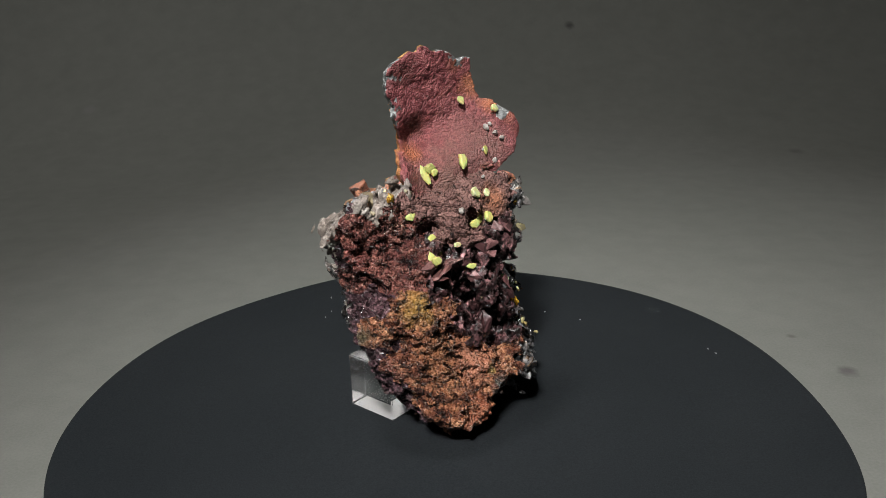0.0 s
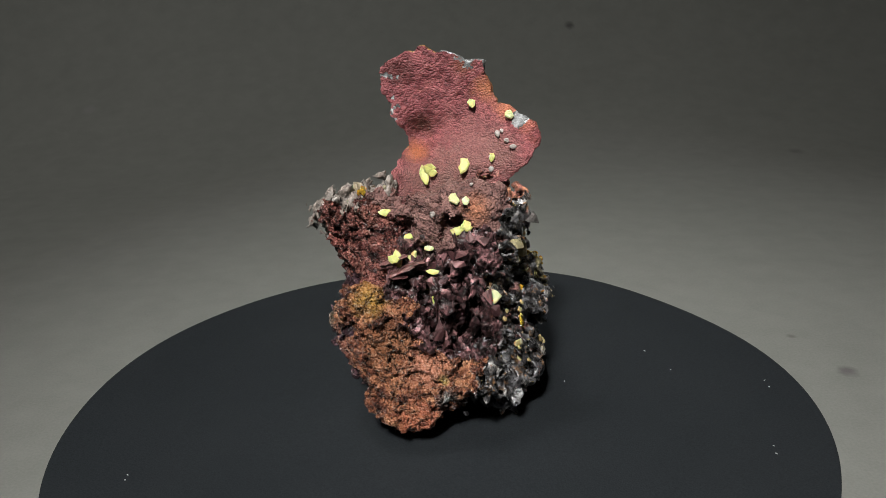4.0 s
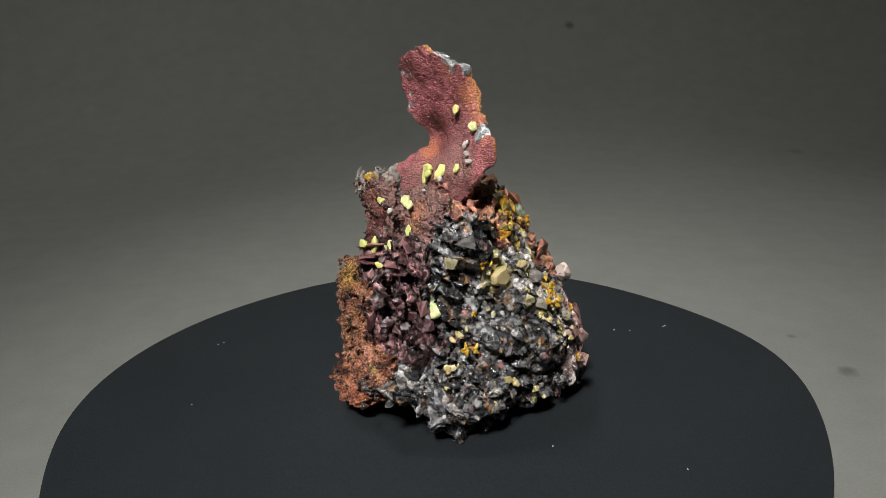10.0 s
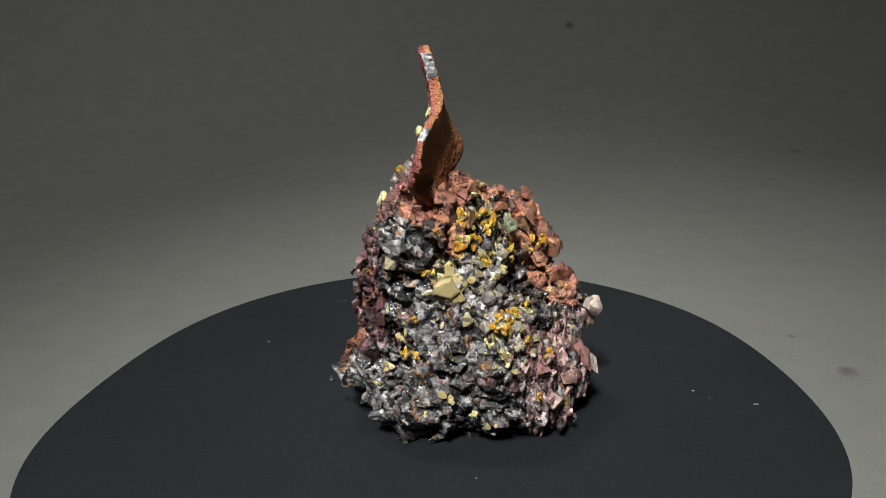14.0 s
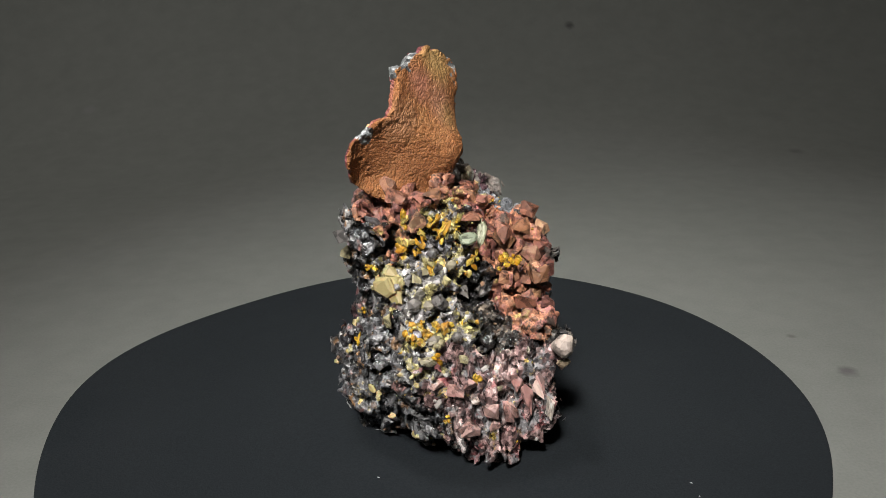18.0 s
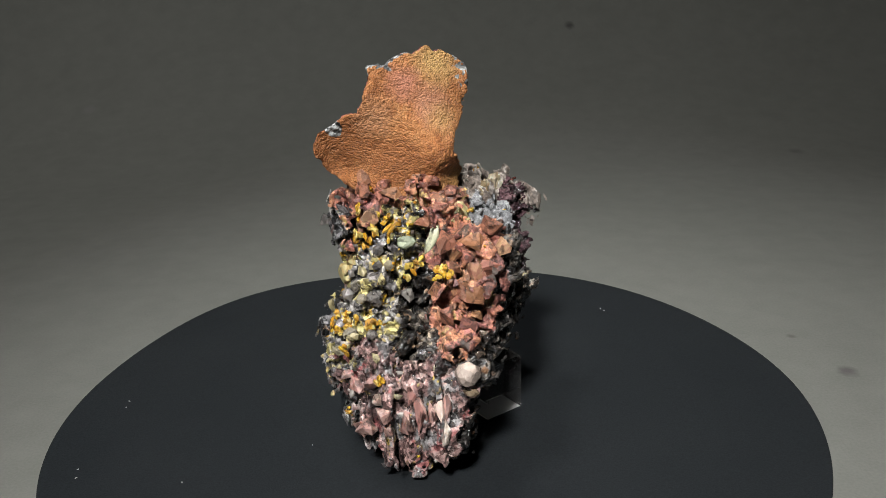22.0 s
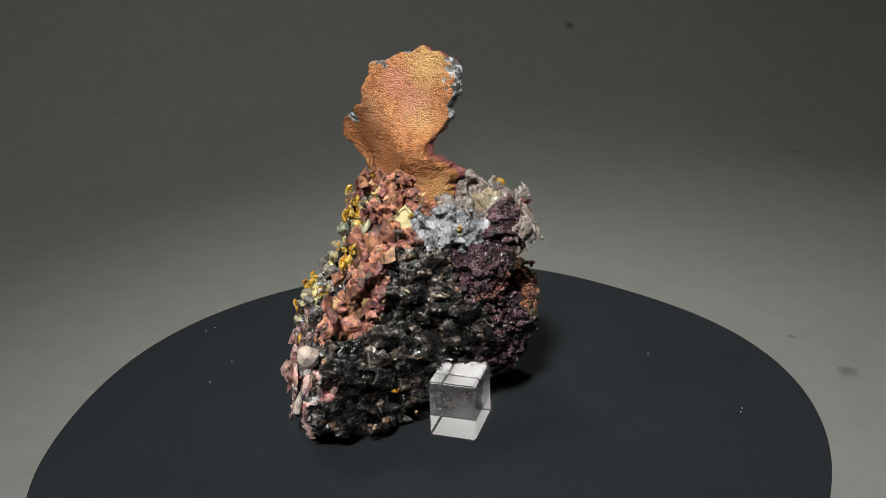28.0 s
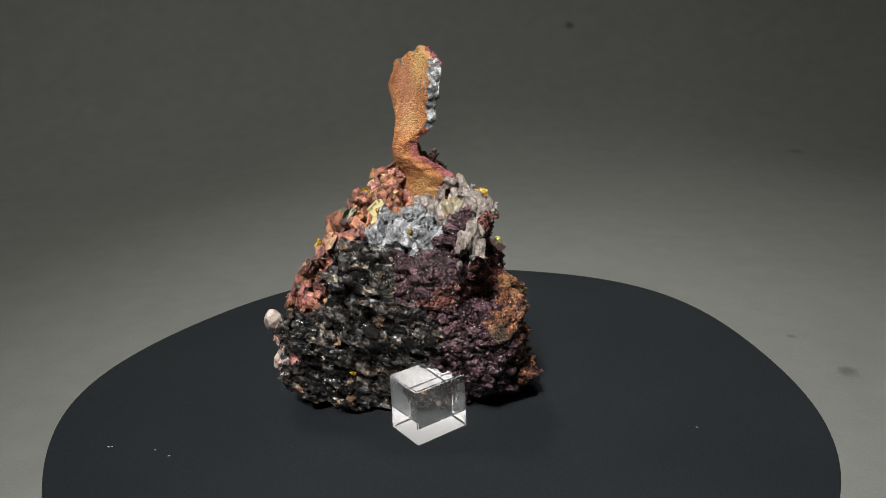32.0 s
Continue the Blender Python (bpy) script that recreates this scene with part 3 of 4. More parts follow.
    n /= np.linalg.norm(n, axis=1, keepdims=True) + 1e-6
    crack = np.clip(0.14 - gap, 0, 1) * size * 1.4
    return (n * way).sum(1) * tilt + (rnd[:, 3] - 0.5) * step + crack, rnd[:, 0]


def knobs(P, size, seed, height):
    """Rounded knobs, as on a grape-like crust."""
    d, way, rnd, gap = cells(P, size, seed)
    return (d - 0.45) * height + (rnd[:, 3] - 0.5) * height * 0.4, rnd[:, 0]


def surface(D, origin, step):
    """The skin of the space where D is below zero (one vertex a cell), as vertices and four-cornered faces."""
    S = D < 0
    nx, ny, nz = (n - 1 for n in D.shape)
    total, count = np.zeros((nx, ny, nz, 3), np.float32), np.zeros((nx, ny, nz), np.float32)
    corner = lambda A, o: A[o[0]:o[0] + nx, o[1]:o[1] + ny, o[2]:o[2] + nz]
    for axis in range(3):
        for a in (0, 1):
            for b in (0, 1):
                o = [0, 0, 0]
                o[(axis + 1) % 3], o[(axis + 2) % 3] = a, b
                e = list(o)
                e[axis] = 1
                d0, d1 = corner(D, o), corner(D, e)
                cross = corner(S, o) != corner(S, e)
                f = np.where(cross, d0 / np.where(d0 == d1, 1, d0 - d1), 0)
                for k in range(3):
                    total[..., k] += np.where(cross, (f if k == axis else o[k]), 0)
                count += cross
    used = count > 0
    index = np.full((nx, ny, nz), -1, np.int64)
    index[used] = np.arange(used.sum())
    base = np.argwhere(used)
    verts = (base + total[used] / count[used][:, None]) * step + origin
    quads = []
    for axis in range(3):
        u, v = (axis + 1) % 3, (axis + 2) % 3
        lo, hi = [slice(1, -1)] * 3, [slice(1, -1)] * 3
        lo[axis], hi[axis] = slice(0, -1), slice(1, None)
        s0, s1 = S[tuple(lo)], S[tuple(hi)]
        at = np.argwhere(s0 != s1)
        inside = s0[s0 != s1]
        at[:, u] += 1
        at[:, v] += 1
        ring = []
        for du, dv in ((1, 1), (0, 1), (0, 0), (1, 0)):
            c = at.copy()
            c[:, u] -= du
            c[:, v] -= dv
            ring.append(index[c[:, 0], c[:, 1], c[:, 2]])
        q = np.stack(ring, 1)
        q[~inside] = q[~inside][:, ::-1]
        quads.append(q)
    q = np.concatenate(quads)
    return verts, q[(q >= 0).all(1)]


NAMES = list(SEEDS)
SPOTS = np.concatenate([np.array(SEEDS[n], np.float32) for n in NAMES])
WHOSE = np.concatenate([np.full(len(SEEDS[n]), k) for k, n in enumerate(NAMES)])


def region(P):
    """Which mineral lies at each place: that of the nearest seed, with a wandering edge."""
    Q = P + np.stack([wave(P, 6, 40 + k) * 2.6 + wave(P, 2.2, 50 + k) * 1.2 for k in range(3)], 1)
    out, near = np.zeros(len(P), np.int64), np.full(len(P), 1e9, np.float32)
    for s, w in zip(SPOTS, WHOSE):
        d = ((Q - s) ** 2).sum(1)
        m = d < near
        near[m], out[m] = d[m], w
    return out


def mesh_of(name, verts, faces, grain, smooth):
    me = bpy.data.meshes.new(name)
    me.from_pydata((verts * MM).tolist(), [], faces.tolist())
    at = me.attributes.new("grain", "FLOAT", "FACE")
    at.data.foreach_set("value", grain.astype(np.float32))
    me.polygons.foreach_set("use_smooth", np.full(len(faces), smooth))
    me.update()
    return me


def part_mesh(name, me, material, parent, label=""):
    me.materials.append(material)
    ob = new(name, me)
    ob.parent = parent
    return tagged(ob, label)


def part(name, bm, material, parent, label=""):
    me = bpy.data.meshes.new(name)
    bm.to_mesh(me)
    bm.free()
    return part_mesh(name, me, material, parent, label)


def split_out(verts, faces, mask):
    f = faces[mask]
    ids, inv = np.unique(f, return_inverse=True)
    return verts[ids], inv.reshape(f.shape)


ROUND = ("ruddy", "ochre", "plum", "mauve")
LONG = {"mica": ((0.75, 0.6, 1.25), (-25, 40, 10)), "vug": ((1.1, 1.0, 0.7), (20, 10, 0)), "pink": ((1.1, 1.1, 0.42), (0, 0, 0)),
        "under": ((0.85, 0.55, 1.25), (38, 25, 50)), "fan": ((1, 1, 0.5), (0, 30, 0))}


def roughen(P, who):
    """How far the skin stands in at each place, and its grain."""
    rise, grain = np.zeros(len(P), np.float32), np.zeros(len(P), np.float32)
    for k, n in enumerate(NAMES):
        m = who == k
        if not m.any():
            continue
        p = P[m]
        if n in ROUND:
            turn = p @ np.array([[0.62, 0.25, 0.1], [-0.2, 0.62, 0.0], [0.15, 0.1, 1.0]], np.float32)
            a = np.abs(wave(turn, 5.5, 3)) * 2.4 - 0.8 + wave(p, 3.1, 4) * 1.0
            b, g = knobs(turn, 2.2, 5, 2.9)
            c, g2 = knobs(p, 1.2, 6, 0.9)
            fine = 0.4 if n == "mauve" else 1.0
            rise[m], grain[m] = (a + b) * fine + c, g * 0.6 + g2 * 0.4
        else:
            stretch, turned = LONG.get(n, ((1, 1, 1), (0, 0, 0)))
            q = (p @ np.array(Euler([radians(v) for v in turned]).to_matrix(), np.float32)) * np.array(stretch, np.float32)
            size = {"rust": 6.5, "pink": 5.0, "quartz": 4.2, "vug": 4.2, "mica": 5.2}.get(n, 4.6)
            a, g = facets(q, size, 13, 1.15, 1.0 if n == "ledge" else 1.6 if n == "fan" else 2.6)
            b, g2 = facets(q, size * 0.4, 17, 0.85, 0.7)
            rise[m], grain[m] = a + b, g * 0.55 + g2 * 0.45
    return rise + wave(P, 9, 23) * 0.8 - 0.2, grain


def matrix_body(parent):
    step = 0.52
    balls = [b for lists in LUMPS.values() for rows in lists for b in rows]
    lo = np.array([-38.0, -40.0, -5.0])
    n = (np.array([40.0, 56.0, 93.0]) - lo) / step
    ax = [lo[k] + step * np.arange(int(n[k])) for k in range(3)]
    D = np.full([len(a) for a in ax], 12.0, np.float32)
    for x, y, z, r in balls:
        cut = tuple(slice(max(0, int((c - r - 7 - l) / step)), int((c + r + 7 - l) / step) + 2) for c, l in zip((x, y, z), lo))
        X, Y, Z = np.meshgrid(*[a[s] for a, s in zip(ax, cut)], indexing="ij", sparse=True)
        d = (np.sqrt((X - x) ** 2 + (Y - y) ** 2 + (Z - z) ** 2) - r).astype(np.float32)
        o = D[cut]
        h = np.maximum(3.2 - np.abs(o - d), 0) / 3.2
        D[cut] = np.minimum(o, d) - h * h * 0.8
    for x, y, z, r in HOLLOWS:
        cut = tuple(slice(max(0, int((c - r - 7 - l) / step)), int((c + r + 7 - l) / step) + 2) for c, l in zip((x, y, z), lo))
        X, Y, Z = np.meshgrid(*[a[s] for a, s in zip(ax, cut)], indexing="ij", sparse=True)
        D[cut] = np.maximum(D[cut], (r - np.sqrt((X - x) ** 2 + (Y - y) ** 2 + (Z - z) ** 2)).astype(np.float32))
    smooth_form = D.copy()
    band = np.abs(D) < 4.5
    I = np.argwhere(band)
    P = (I * step + lo).astype(np.float32)
    rise, _ = roughen(P, region(P))
    D[band] += rise
    # the block takes its own room
    X, Y, Z = np.meshgrid(*ax, indexing="ij", sparse=True)
    c, s = math.cos(radians(-40.92)), math.sin(radians(-40.92))
    bx, by = (X + 17.46) * c + (Y + 1.32) * s, (Y + 1.32) * c - (X + 17.46) * s
    box = np.maximum(np.maximum(np.abs(bx) - 9.8, np.abs(by) - 7.6), Z - 20.6).astype(np.float32)
    D = np.maximum(D, -box)
    # what touches the table is worn flat there
    Z = ax[2][None, None, :]
    D = np.maximum(D, (FOOT - Z).astype(np.float32))
    verts, faces = surface(D, lo, step)
    mid = verts[faces].mean(1).astype(np.float32)
    who = region(mid)
    _, grain = roughen(mid, who)
    for k, nm in enumerate(NAMES):
        m = who == k
        if m.any():
            v, f = split_out(verts, faces, m)
            part_mesh(PART_NAMES[nm][0], mesh_of(PART_NAMES[nm][0], v, f, grain[m], nm in ROUND), STONE[nm], parent, PART_NAMES[nm][1])
    skin = [mid[who == k] for k in range(len(NAMES))]

    def upright(p):
        i = np.clip(((p - lo) / step).astype(int), 3, np.array(D.shape) - 4)
        g = []
        for k in range(3):
            o = np.zeros(3, int)
            o[k] = 3
            g.append(float(smooth_form[tuple(i + o)] - smooth_form[tuple(i - o)]))
        v = Vector(g)
        return v.normalized() if v.length > 1e-6 else Vector((0, 0, 1))

    return skin, upright


FOOT = -0.9
PART_NAMES = {
    "ruddy": ("knobbly_lump", "dark red-brown knobbly iron crust"),
    "ochre": ("ochre_ridge", "orange-brown grape-like ochre crust"),
    "vug": ("crystal_hollow", "plum-brown crystal lining of the hollow"),
    "mica": ("mica_flank", "glossy dark grey mica flakes"),
    "quartz": ("quartz_column", "grey quartz grains stained yellow"),
    "rust": ("rusty_mass", "rust-red blocky crystals"),
    "pink": ("pink_base", "pale pink bladed spar"),
    "under": ("dark_back", "black and brown bladed ore, with one hollow painted black"),
    "plum": ("plum_rib", "dark plum velvety crust"),
    "fan": ("pale_fan", "pale cream spar fan"),
    "ledge": ("grey_ledge", "bluish grey quartz ledge"),
    "mauve": ("mauve_slope", "mauve-grey grainy crust below the plate"),
}

# the standing plate: its outline, along its width and height, and how it bends
OUTLINE = [(-1, 118.8), (4, 117.2), (8, 116.8), (12.8, 115.2), (17, 114), (17.2, 110.5), (18.6, 106), (19.7, 103), (21.2, 101.2), (24.7, 100.4),
           (27.2, 98.2), (29.6, 96.8), (33.6, 95.2), (34.9, 92), (34.6, 88), (33, 85.5), (31.6, 83), (29, 80.5), (24, 77.5), (16, 74),
           (6, 70), (-2, 67.5), (-7, 69), (-9.6, 74), (-10, 80), (-9.6, 84), (-8.5, 86.4), (-6.6, 87.4), (-6.6, 90), (-8.4, 92.2),
           (-9.4, 95), (-10.8, 98), (-11.6, 103), (-13, 107), (-13.4, 112), (-12.8, 114), (-8, 116.2)]
BEND = [(6.1, -2.8, 0.9, 0.5, -0.7, 0.4), (-1.3, -4.8, -1.6, -1.2, -1.3, 0.3), (0.2, -1.0, -2.9, -0.3, -1.5, -0.1),
        (0.3, 0.0, -0.8, -2.1, -0.7, -1.2), (2.0, -0.1, 0.1, -0.5, -2.4, -0.9), (4.6, 1.2, 2.0, -1.1, -1.7, -0.1)]
ALONG = (math.cos(radians(22)), math.sin(radians(22)))


def plate_middle(u, z):
    """How far the plate's middle stands out before its plane: a tilt and a sheet of dents and swells."""
    u, z = np.clip(u, -14, 35), np.clip(z, 80, 120)
    out = -1.13 - 3.12 * u / 20 + 1.14 * (z - 100) / 20
    for a, row in zip((-12, -4, 4, 12, 20, 30), BEND):
        for c, swell in zip((82, 88, 94, 100, 107, 115), row):
            out = out + swell * np.exp(-((u - a) / 7.5) ** 2 - ((z - c) / 6.5) ** 2)
    return out


def standing_plate(parent):
    step = 0.4
    us, zs, ns = np.arange(-19, 40, step), np.arange(62, 122, step), np.arange(-16, 16, step)
    U, Zz = np.meshgrid(us, zs, indexing="ij")
    p = np.stack([U.ravel(), Zz.ravel()], 1)
    wob = np.stack([p[:, 0], p[:, 1], p[:, 0] * 0], 1).astype(np.float32)
    p = p + np.stack([wave(wob, 3.0, 61), wave(wob, 3.0, 62)], 1) * 0.7 + np.stack([wave(wob, 1.2, 63), wave(wob, 1.2, 64)], 1) * 0.35
    poly = np.array(OUTLINE, float)
    near, inside = np.full(len(p), 1e9), np.zeros(len(p), bool)
    for a, b in zip(poly, np.roll(poly, -1, 0)):
        e = b - a
        s = np.clip(((p - a) @ e) / (e @ e), 0, 1)
        near = np.minimum(near, np.hypot(*(p - a - s[:, None] * e).T))
        if a[1] != b[1]:
            inside ^= ((a[1] > p[:, 1]) != (b[1] > p[:, 1])) & (p[:, 0] < e[0] * (p[:, 1] - a[1]) / e[1] + a[0])
    rim = np.where(inside, -near, near).reshape(U.shape).astype(np.float32)
    mid = plate_middle(U, Zz).astype(np.float32)
    X, Z3, N = np.meshgrid(us, zs, ns, indexing="ij")
    off = N - mid[:, :, None]
    half = 1.8 - 0.8 * np.clip((X - 16) / 10, 0, 1) + 2.0 * np.clip((92 - Z3) / 8, 0, 1) * np.clip((24 - X) / 10, 0, 1)
    D = np.maximum(np.abs(off) - half, rim[:, :, None]).astype(np.float32)
    band = np.abs(D) < 2.0
    P = np.stack([X[band], Z3[band], N[band]], 1).astype(np.float32)
    a, _ = knobs(P, 6.0, 71, 0.5)
    b, _ = knobs(P, 1.25, 72, 0.6)
    D[band] += a + b + wave(P, 7, 73) * 0.35
    v, f = surface(D, np.array([us[0], zs[0], ns[0]]), step)
    e1, e2 = v[f[:, 2]] - v[f[:, 0]], v[f[:, 3]] - v[f[:, 1]]
    nrm = np.cross(e1, e2)
    nrm /= np.linalg.norm(nrm, axis=1, keepdims=True) + 1e-9
    c = v[f].mean(1)
    side = c[:, 2] - plate_middle(c[:, 0], c[:, 1])
    wander = wave(c.astype(np.float32), 4, 75) * 2.5
    cu, cz = c[:, 0] + wander, c[:, 1] + wander
    bare = ((cz > 111) & (cu > 4)) | ((cu < -8) & (cz > 97)) | (np.hypot(cu - 29, cz - 97.5) < 2.5)
    at_rim = (np.abs(side) < 1.5) & bare
    ux, uy = ALONG
    world_v = np.stack([v[:, 0] * ux + v[:, 2] * uy, v[:, 0] * uy - v[:, 2] * ux, v[:, 1]], 1)
    _, _, rnd, _ = cells(c.astype(np.float32), 1.5, 72)
    f = f[:, ::-1]
    for name, mask, material, label in (
            ("plate_face", ~at_rim & (side > 0), PLATE_FRONT, "maroon velvety iron crust"),
            ("plate_back", ~at_rim & (side <= 0), PLATE_BACK, "orange-brown sandy ochre crust"),
            ("plate_rim", at_rim, PLATE_RIM, "broken grey quartz rim")):
        vv, ff = split_out(world_v, f, mask)
        part_mesh(name, mesh_of(name, vv, ff, rnd[mask, 0], True), material, parent, label)
    return world_v[f].mean(1).astype(np.float32)


PLATE_FRONT = mineral("maroon_crust", [(0.3, (0.13, 0.028, 0.032)), (0.5, (0.27, 0.075, 0.082)), (0.72, (0.38, 0.125, 0.125))], 0.5, 0.5, 0.3, 1600, 120, 0.6, [
    ((0.0135, 0.0077, 0.0884), 0.010, (0.25, 0.10, 0.095)), ((0.006, -0.003, 0.076), 0.011, (0.20, 0.105, 0.088)), ((0.021, 0.008, 0.086), 0.006, (0.22, 0.10, 0.09)),
    ((0.0150, 0.0111, 0.1058), 0.0035, (0.42, 0.15, 0.075)), ((0.0215, 0.0125, 0.1005), 0.0035, (0.42, 0.145, 0.08)), ((0.0279, 0.0138, 0.096), 0.003, (0.38, 0.12, 0.075)),
    # The first two darken the dent: its shade is put into the colour.
    ((-0.0035, 0.0025, 0.0944), 0.0035, (0.075, 0.020, 0.012)), ((-0.001, 0.003, 0.090), 0.002, (0.11, 0.03, 0.014)), ((-0.0051, 0.0014, 0.0863), 0.003, (0.38, 0.12, 0.055)),
    ((0.0313, 0.0113, 0.0917), 0.0035, (0.40, 0.12, 0.09)), ((0.0088, 0.0074, 0.1134), 0.003, (0.20, 0.06, 0.035)), ((-0.008, -0.002, 0.113), 0.004, (0.12, 0.04, 0.035)),
    ((0.024, 0.000, 0.079), 0.004, (0.36, 0.14, 0.075))], grape=1900, dirt_shade=0.30)
PLATE_BACK = mineral("sandy_ochre_crust", [(0.3, (0.20, 0.066, 0.020)), (0.5, (0.37, 0.145, 0.050)), (0.72, (0.50, 0.23, 0.09))], 0.55, 0.4, 0.25, 1600, 120, 0.6, [
    ((-0.0037, 0.0009, 0.1143), 0.006, (0.45, 0.27, 0.10)), ((0.0044, 0.0074, 0.1085), 0.0045, (0.46, 0.19, 0.115)), ((-0.003, 0.005, 0.102), 0.005, (0.44, 0.20, 0.115)),
    ((-0.0055, 0.0033, 0.0979), 0.004, (0.46, 0.25, 0.10)), ((0.0219, 0.0135, 0.0926), 0.008, (0.26, 0.095, 0.030)), ((0.010, 0.0085, 0.0848), 0.008, (0.30, 0.115, 0.040)),
    ((-0.0094, -0.0001, 0.0761), 0.006, (0.37, 0.19, 0.065)), ((0.001, 0.004, 0.076), 0.006, (0.34, 0.16, 0.06)), ((-0.008, 0.000, 0.088), 0.0025, (0.36, 0.13, 0.09)),
    ((0.013, 0.012, 0.100), 0.005, (0.44, 0.21, 0.10))], grape=1900, dirt_shade=0.30)
PLATE_RIM = mineral("grey_rim", [(0.25, (0.10, 0.10, 0.10)), (0.5, (0.24, 0.25, 0.25)), (0.75, (0.42, 0.44, 0.45))], 0.45, 0.5, 0.4)

specimen = tagged(new("mineral_specimen"), "jagged red-brown mineral specimen with yellow crystals on a black turntable", "mineral")

# ---- crystals: each a part of its own ----
CLEAR = {
    "lime": flat_stone("lime_yellow_crystal", [(0.2, (0.44, 0.46, 0.13)), (0.6, (0.52, 0.53, 0.20)), (0.95, (0.56, 0.57, 0.32))], 0.28, 0.5, milky=0.25, dirt_shade=0.22, chipped=0.15),
    "cream": flat_stone("cream_crystal", [(0.2, (0.304, 0.24, 0.104)), (0.6, (0.4, 0.328, 0.16)), (0.95, (0.432, 0.384, 0.256))], 0.22, 0.6, milky=0.15, dirt_shade=0.18, chipped=0.15),
    "amber": flat_stone("amber_crystal", [(0.1, (0.384, 0.32, 0.128)), (0.4, (0.416, 0.272, 0.032)), (0.7, (0.352, 0.176, 0.012)), (1.0, (0.208, 0.104, 0.024))], 0.22, 0.6, milky=0.1, dirt_shade=0.38),
    "clear": flat_stone("grey_quartz_crystal", [(0.1, (0.05, 0.047, 0.046)), (0.4, (0.15, 0.137, 0.130)), (0.7, (0.28, 0.25, 0.19)), (1.0, (0.42, 0.36, 0.16))], 0.16, 0.7, 0.2, dirt_shade=0.40, chipped=0.35),
    "grey": flat_stone("blue_grey_quartz", [(0.2, (0.055, 0.055, 0.056)), (0.9, (0.135, 0.133, 0.13))], 0.2, 0.6, dirt_shade=0.34, chipped=0.2),
    "pinkb": flat_stone("pink_spar", [(0.1, (0.18, 0.085, 0.078)), (0.5, (0.34, 0.21, 0.185)), (0.95, (0.50, 0.44, 0.38))], 0.28, 0.5, milky=0.1, dirt_shade=0.46, chipped=0.5),
    "rustb": flat_stone("rust_crystal", [(0.1, (0.11, 0.040, 0.042)), (0.35, (0.24, 0.098, 0.060)), (0.6, (0.33, 0.165, 0.080)), (0.8, (0.28, 0.105, 0.082)), (1.0, (0.42, 0.29, 0.15))], 0.4, 0.5, bump=0.6, dirt_shade=0.45, chipped=0.45),
    "nodule": flat_stone("white_nodule", [(0.2, (0.38, 0.31, 0.27)), (0.9, (0.52, 0.47, 0.43))], 0.3, 0.5, bump=0.8),
    "diamond": flat_stone("pale_yellow_square_crystal", [(0.2, (0.50, 0.45, 0.24)), (0.9, (0.54, 0.51, 0.36))], 0.25, 0.5, chipped=0.15),
    "milk": flat_stone("milky_crystal", [(0.2, (0.304, 0.272, 0.248)), (0.9, (0.432, 0.416, 0.392))], 0.3, 0.5, dirt_shade=0.2, chipped=0.15),
    "greenb": flat_stone("grey_green_blade", [(0.2, (0.16, 0.19, 0.13)), (0.9, (0.36, 0.36, 0.24))], 0.25, 0.6),
    "fanb": flat_stone("cream_spar_blade", [(0.2, (0.19, 0.14, 0.075)), (0.5, (0.26, 0.22, 0.16)), (0.8, (0.32, 0.275, 0.165)), (0.95, (0.33, 0.32, 0.30))], 0.3, 0.5, milky=0.1, dirt_shade=0.28, chipped=0.15),
    "blade": flat_stone("plum_brown_blade", [(0.2, (0.075, 0.032, 0.030)), (0.9, (0.24, 0.12, 0.11))], 0.35, 0.5),
    "plumb": flat_stone("plum_crystal", [(0.1, (0.03, 0.012, 0.0132)), (0.6, (0.114, 0.051, 0.051)), (0.95, (0.18, 0.096, 0.096))], 0.38, 0.5),
    "micaf": flat_stone("mica_flake", [(0.0, (0.004, 0.004, 0.005)), (0.45, (0.026, 0.025, 0.026)), (0.7, (0.12, 0.11, 0.112)), (0.82, (0.12, 0.075, 0.045)), (1.0, (0.36, 0.30, 0.21))], 0.14, 1.0, dirt_shade=0.46),
    "brown": flat_stone("brown_grain", [(0.0, (0.06, 0.03, 0.018)), (0.5, (0.19, 0.105, 0.06)), (0.8, (0.33, 0.22, 0.13)), (1.0, (0.40, 0.31, 0.20))], 0.35, 0.6),
    "oref": flat_stone("ore_blade", [(0.0, (0.003, 0.003, 0.003)), (0.55, (0.016, 0.014, 0.013)), (0.82, (0.09, 0.065, 0.05)), (1.0, (0.28, 0.21, 0.15))], 0.15, 1.0),
}
CRYSTAL_NAMES = {
    "lime": ("yellow_crystal", "pale lime-yellow tabular crystal"), "cream": ("cream_crystal", "broken cream-coloured crystal"),
    "amber": ("amber_crystal", "amber-yellow crystal grain"), "clear": ("quartz_crystal", "glassy grey quartz crystal"),
    "grey": ("grey_crystal", "bluish grey quartz crystal"), "pinkb": ("pink_crystal", "pale pink spar crystal"),
    "rustb": ("rust_crystal", "rust-red blocky crystal"), "nodule": ("white_nodule", "round whitish nodule"),
    "diamond": ("square_crystal", "pale yellow square crystal with white rim"), "greenb": ("green_blade", "grey-green bladed crystal"),
    "milk": ("white_crystal", "tiny milky white crystal"), "fanb": ("spar_blade", "cream spar blade"), "blade": ("plum_blade", "plum-brown bladed crystal"), "plumb": ("plum_crystal", "plum-brown crystal"),
    "micaf": ("mica_flake", ""), "oref": ("ore_blade", ""), "brown": ("brown_grain", ""),
}
dice = random.Random(5)


def shard_mesh(name, kind, turn):
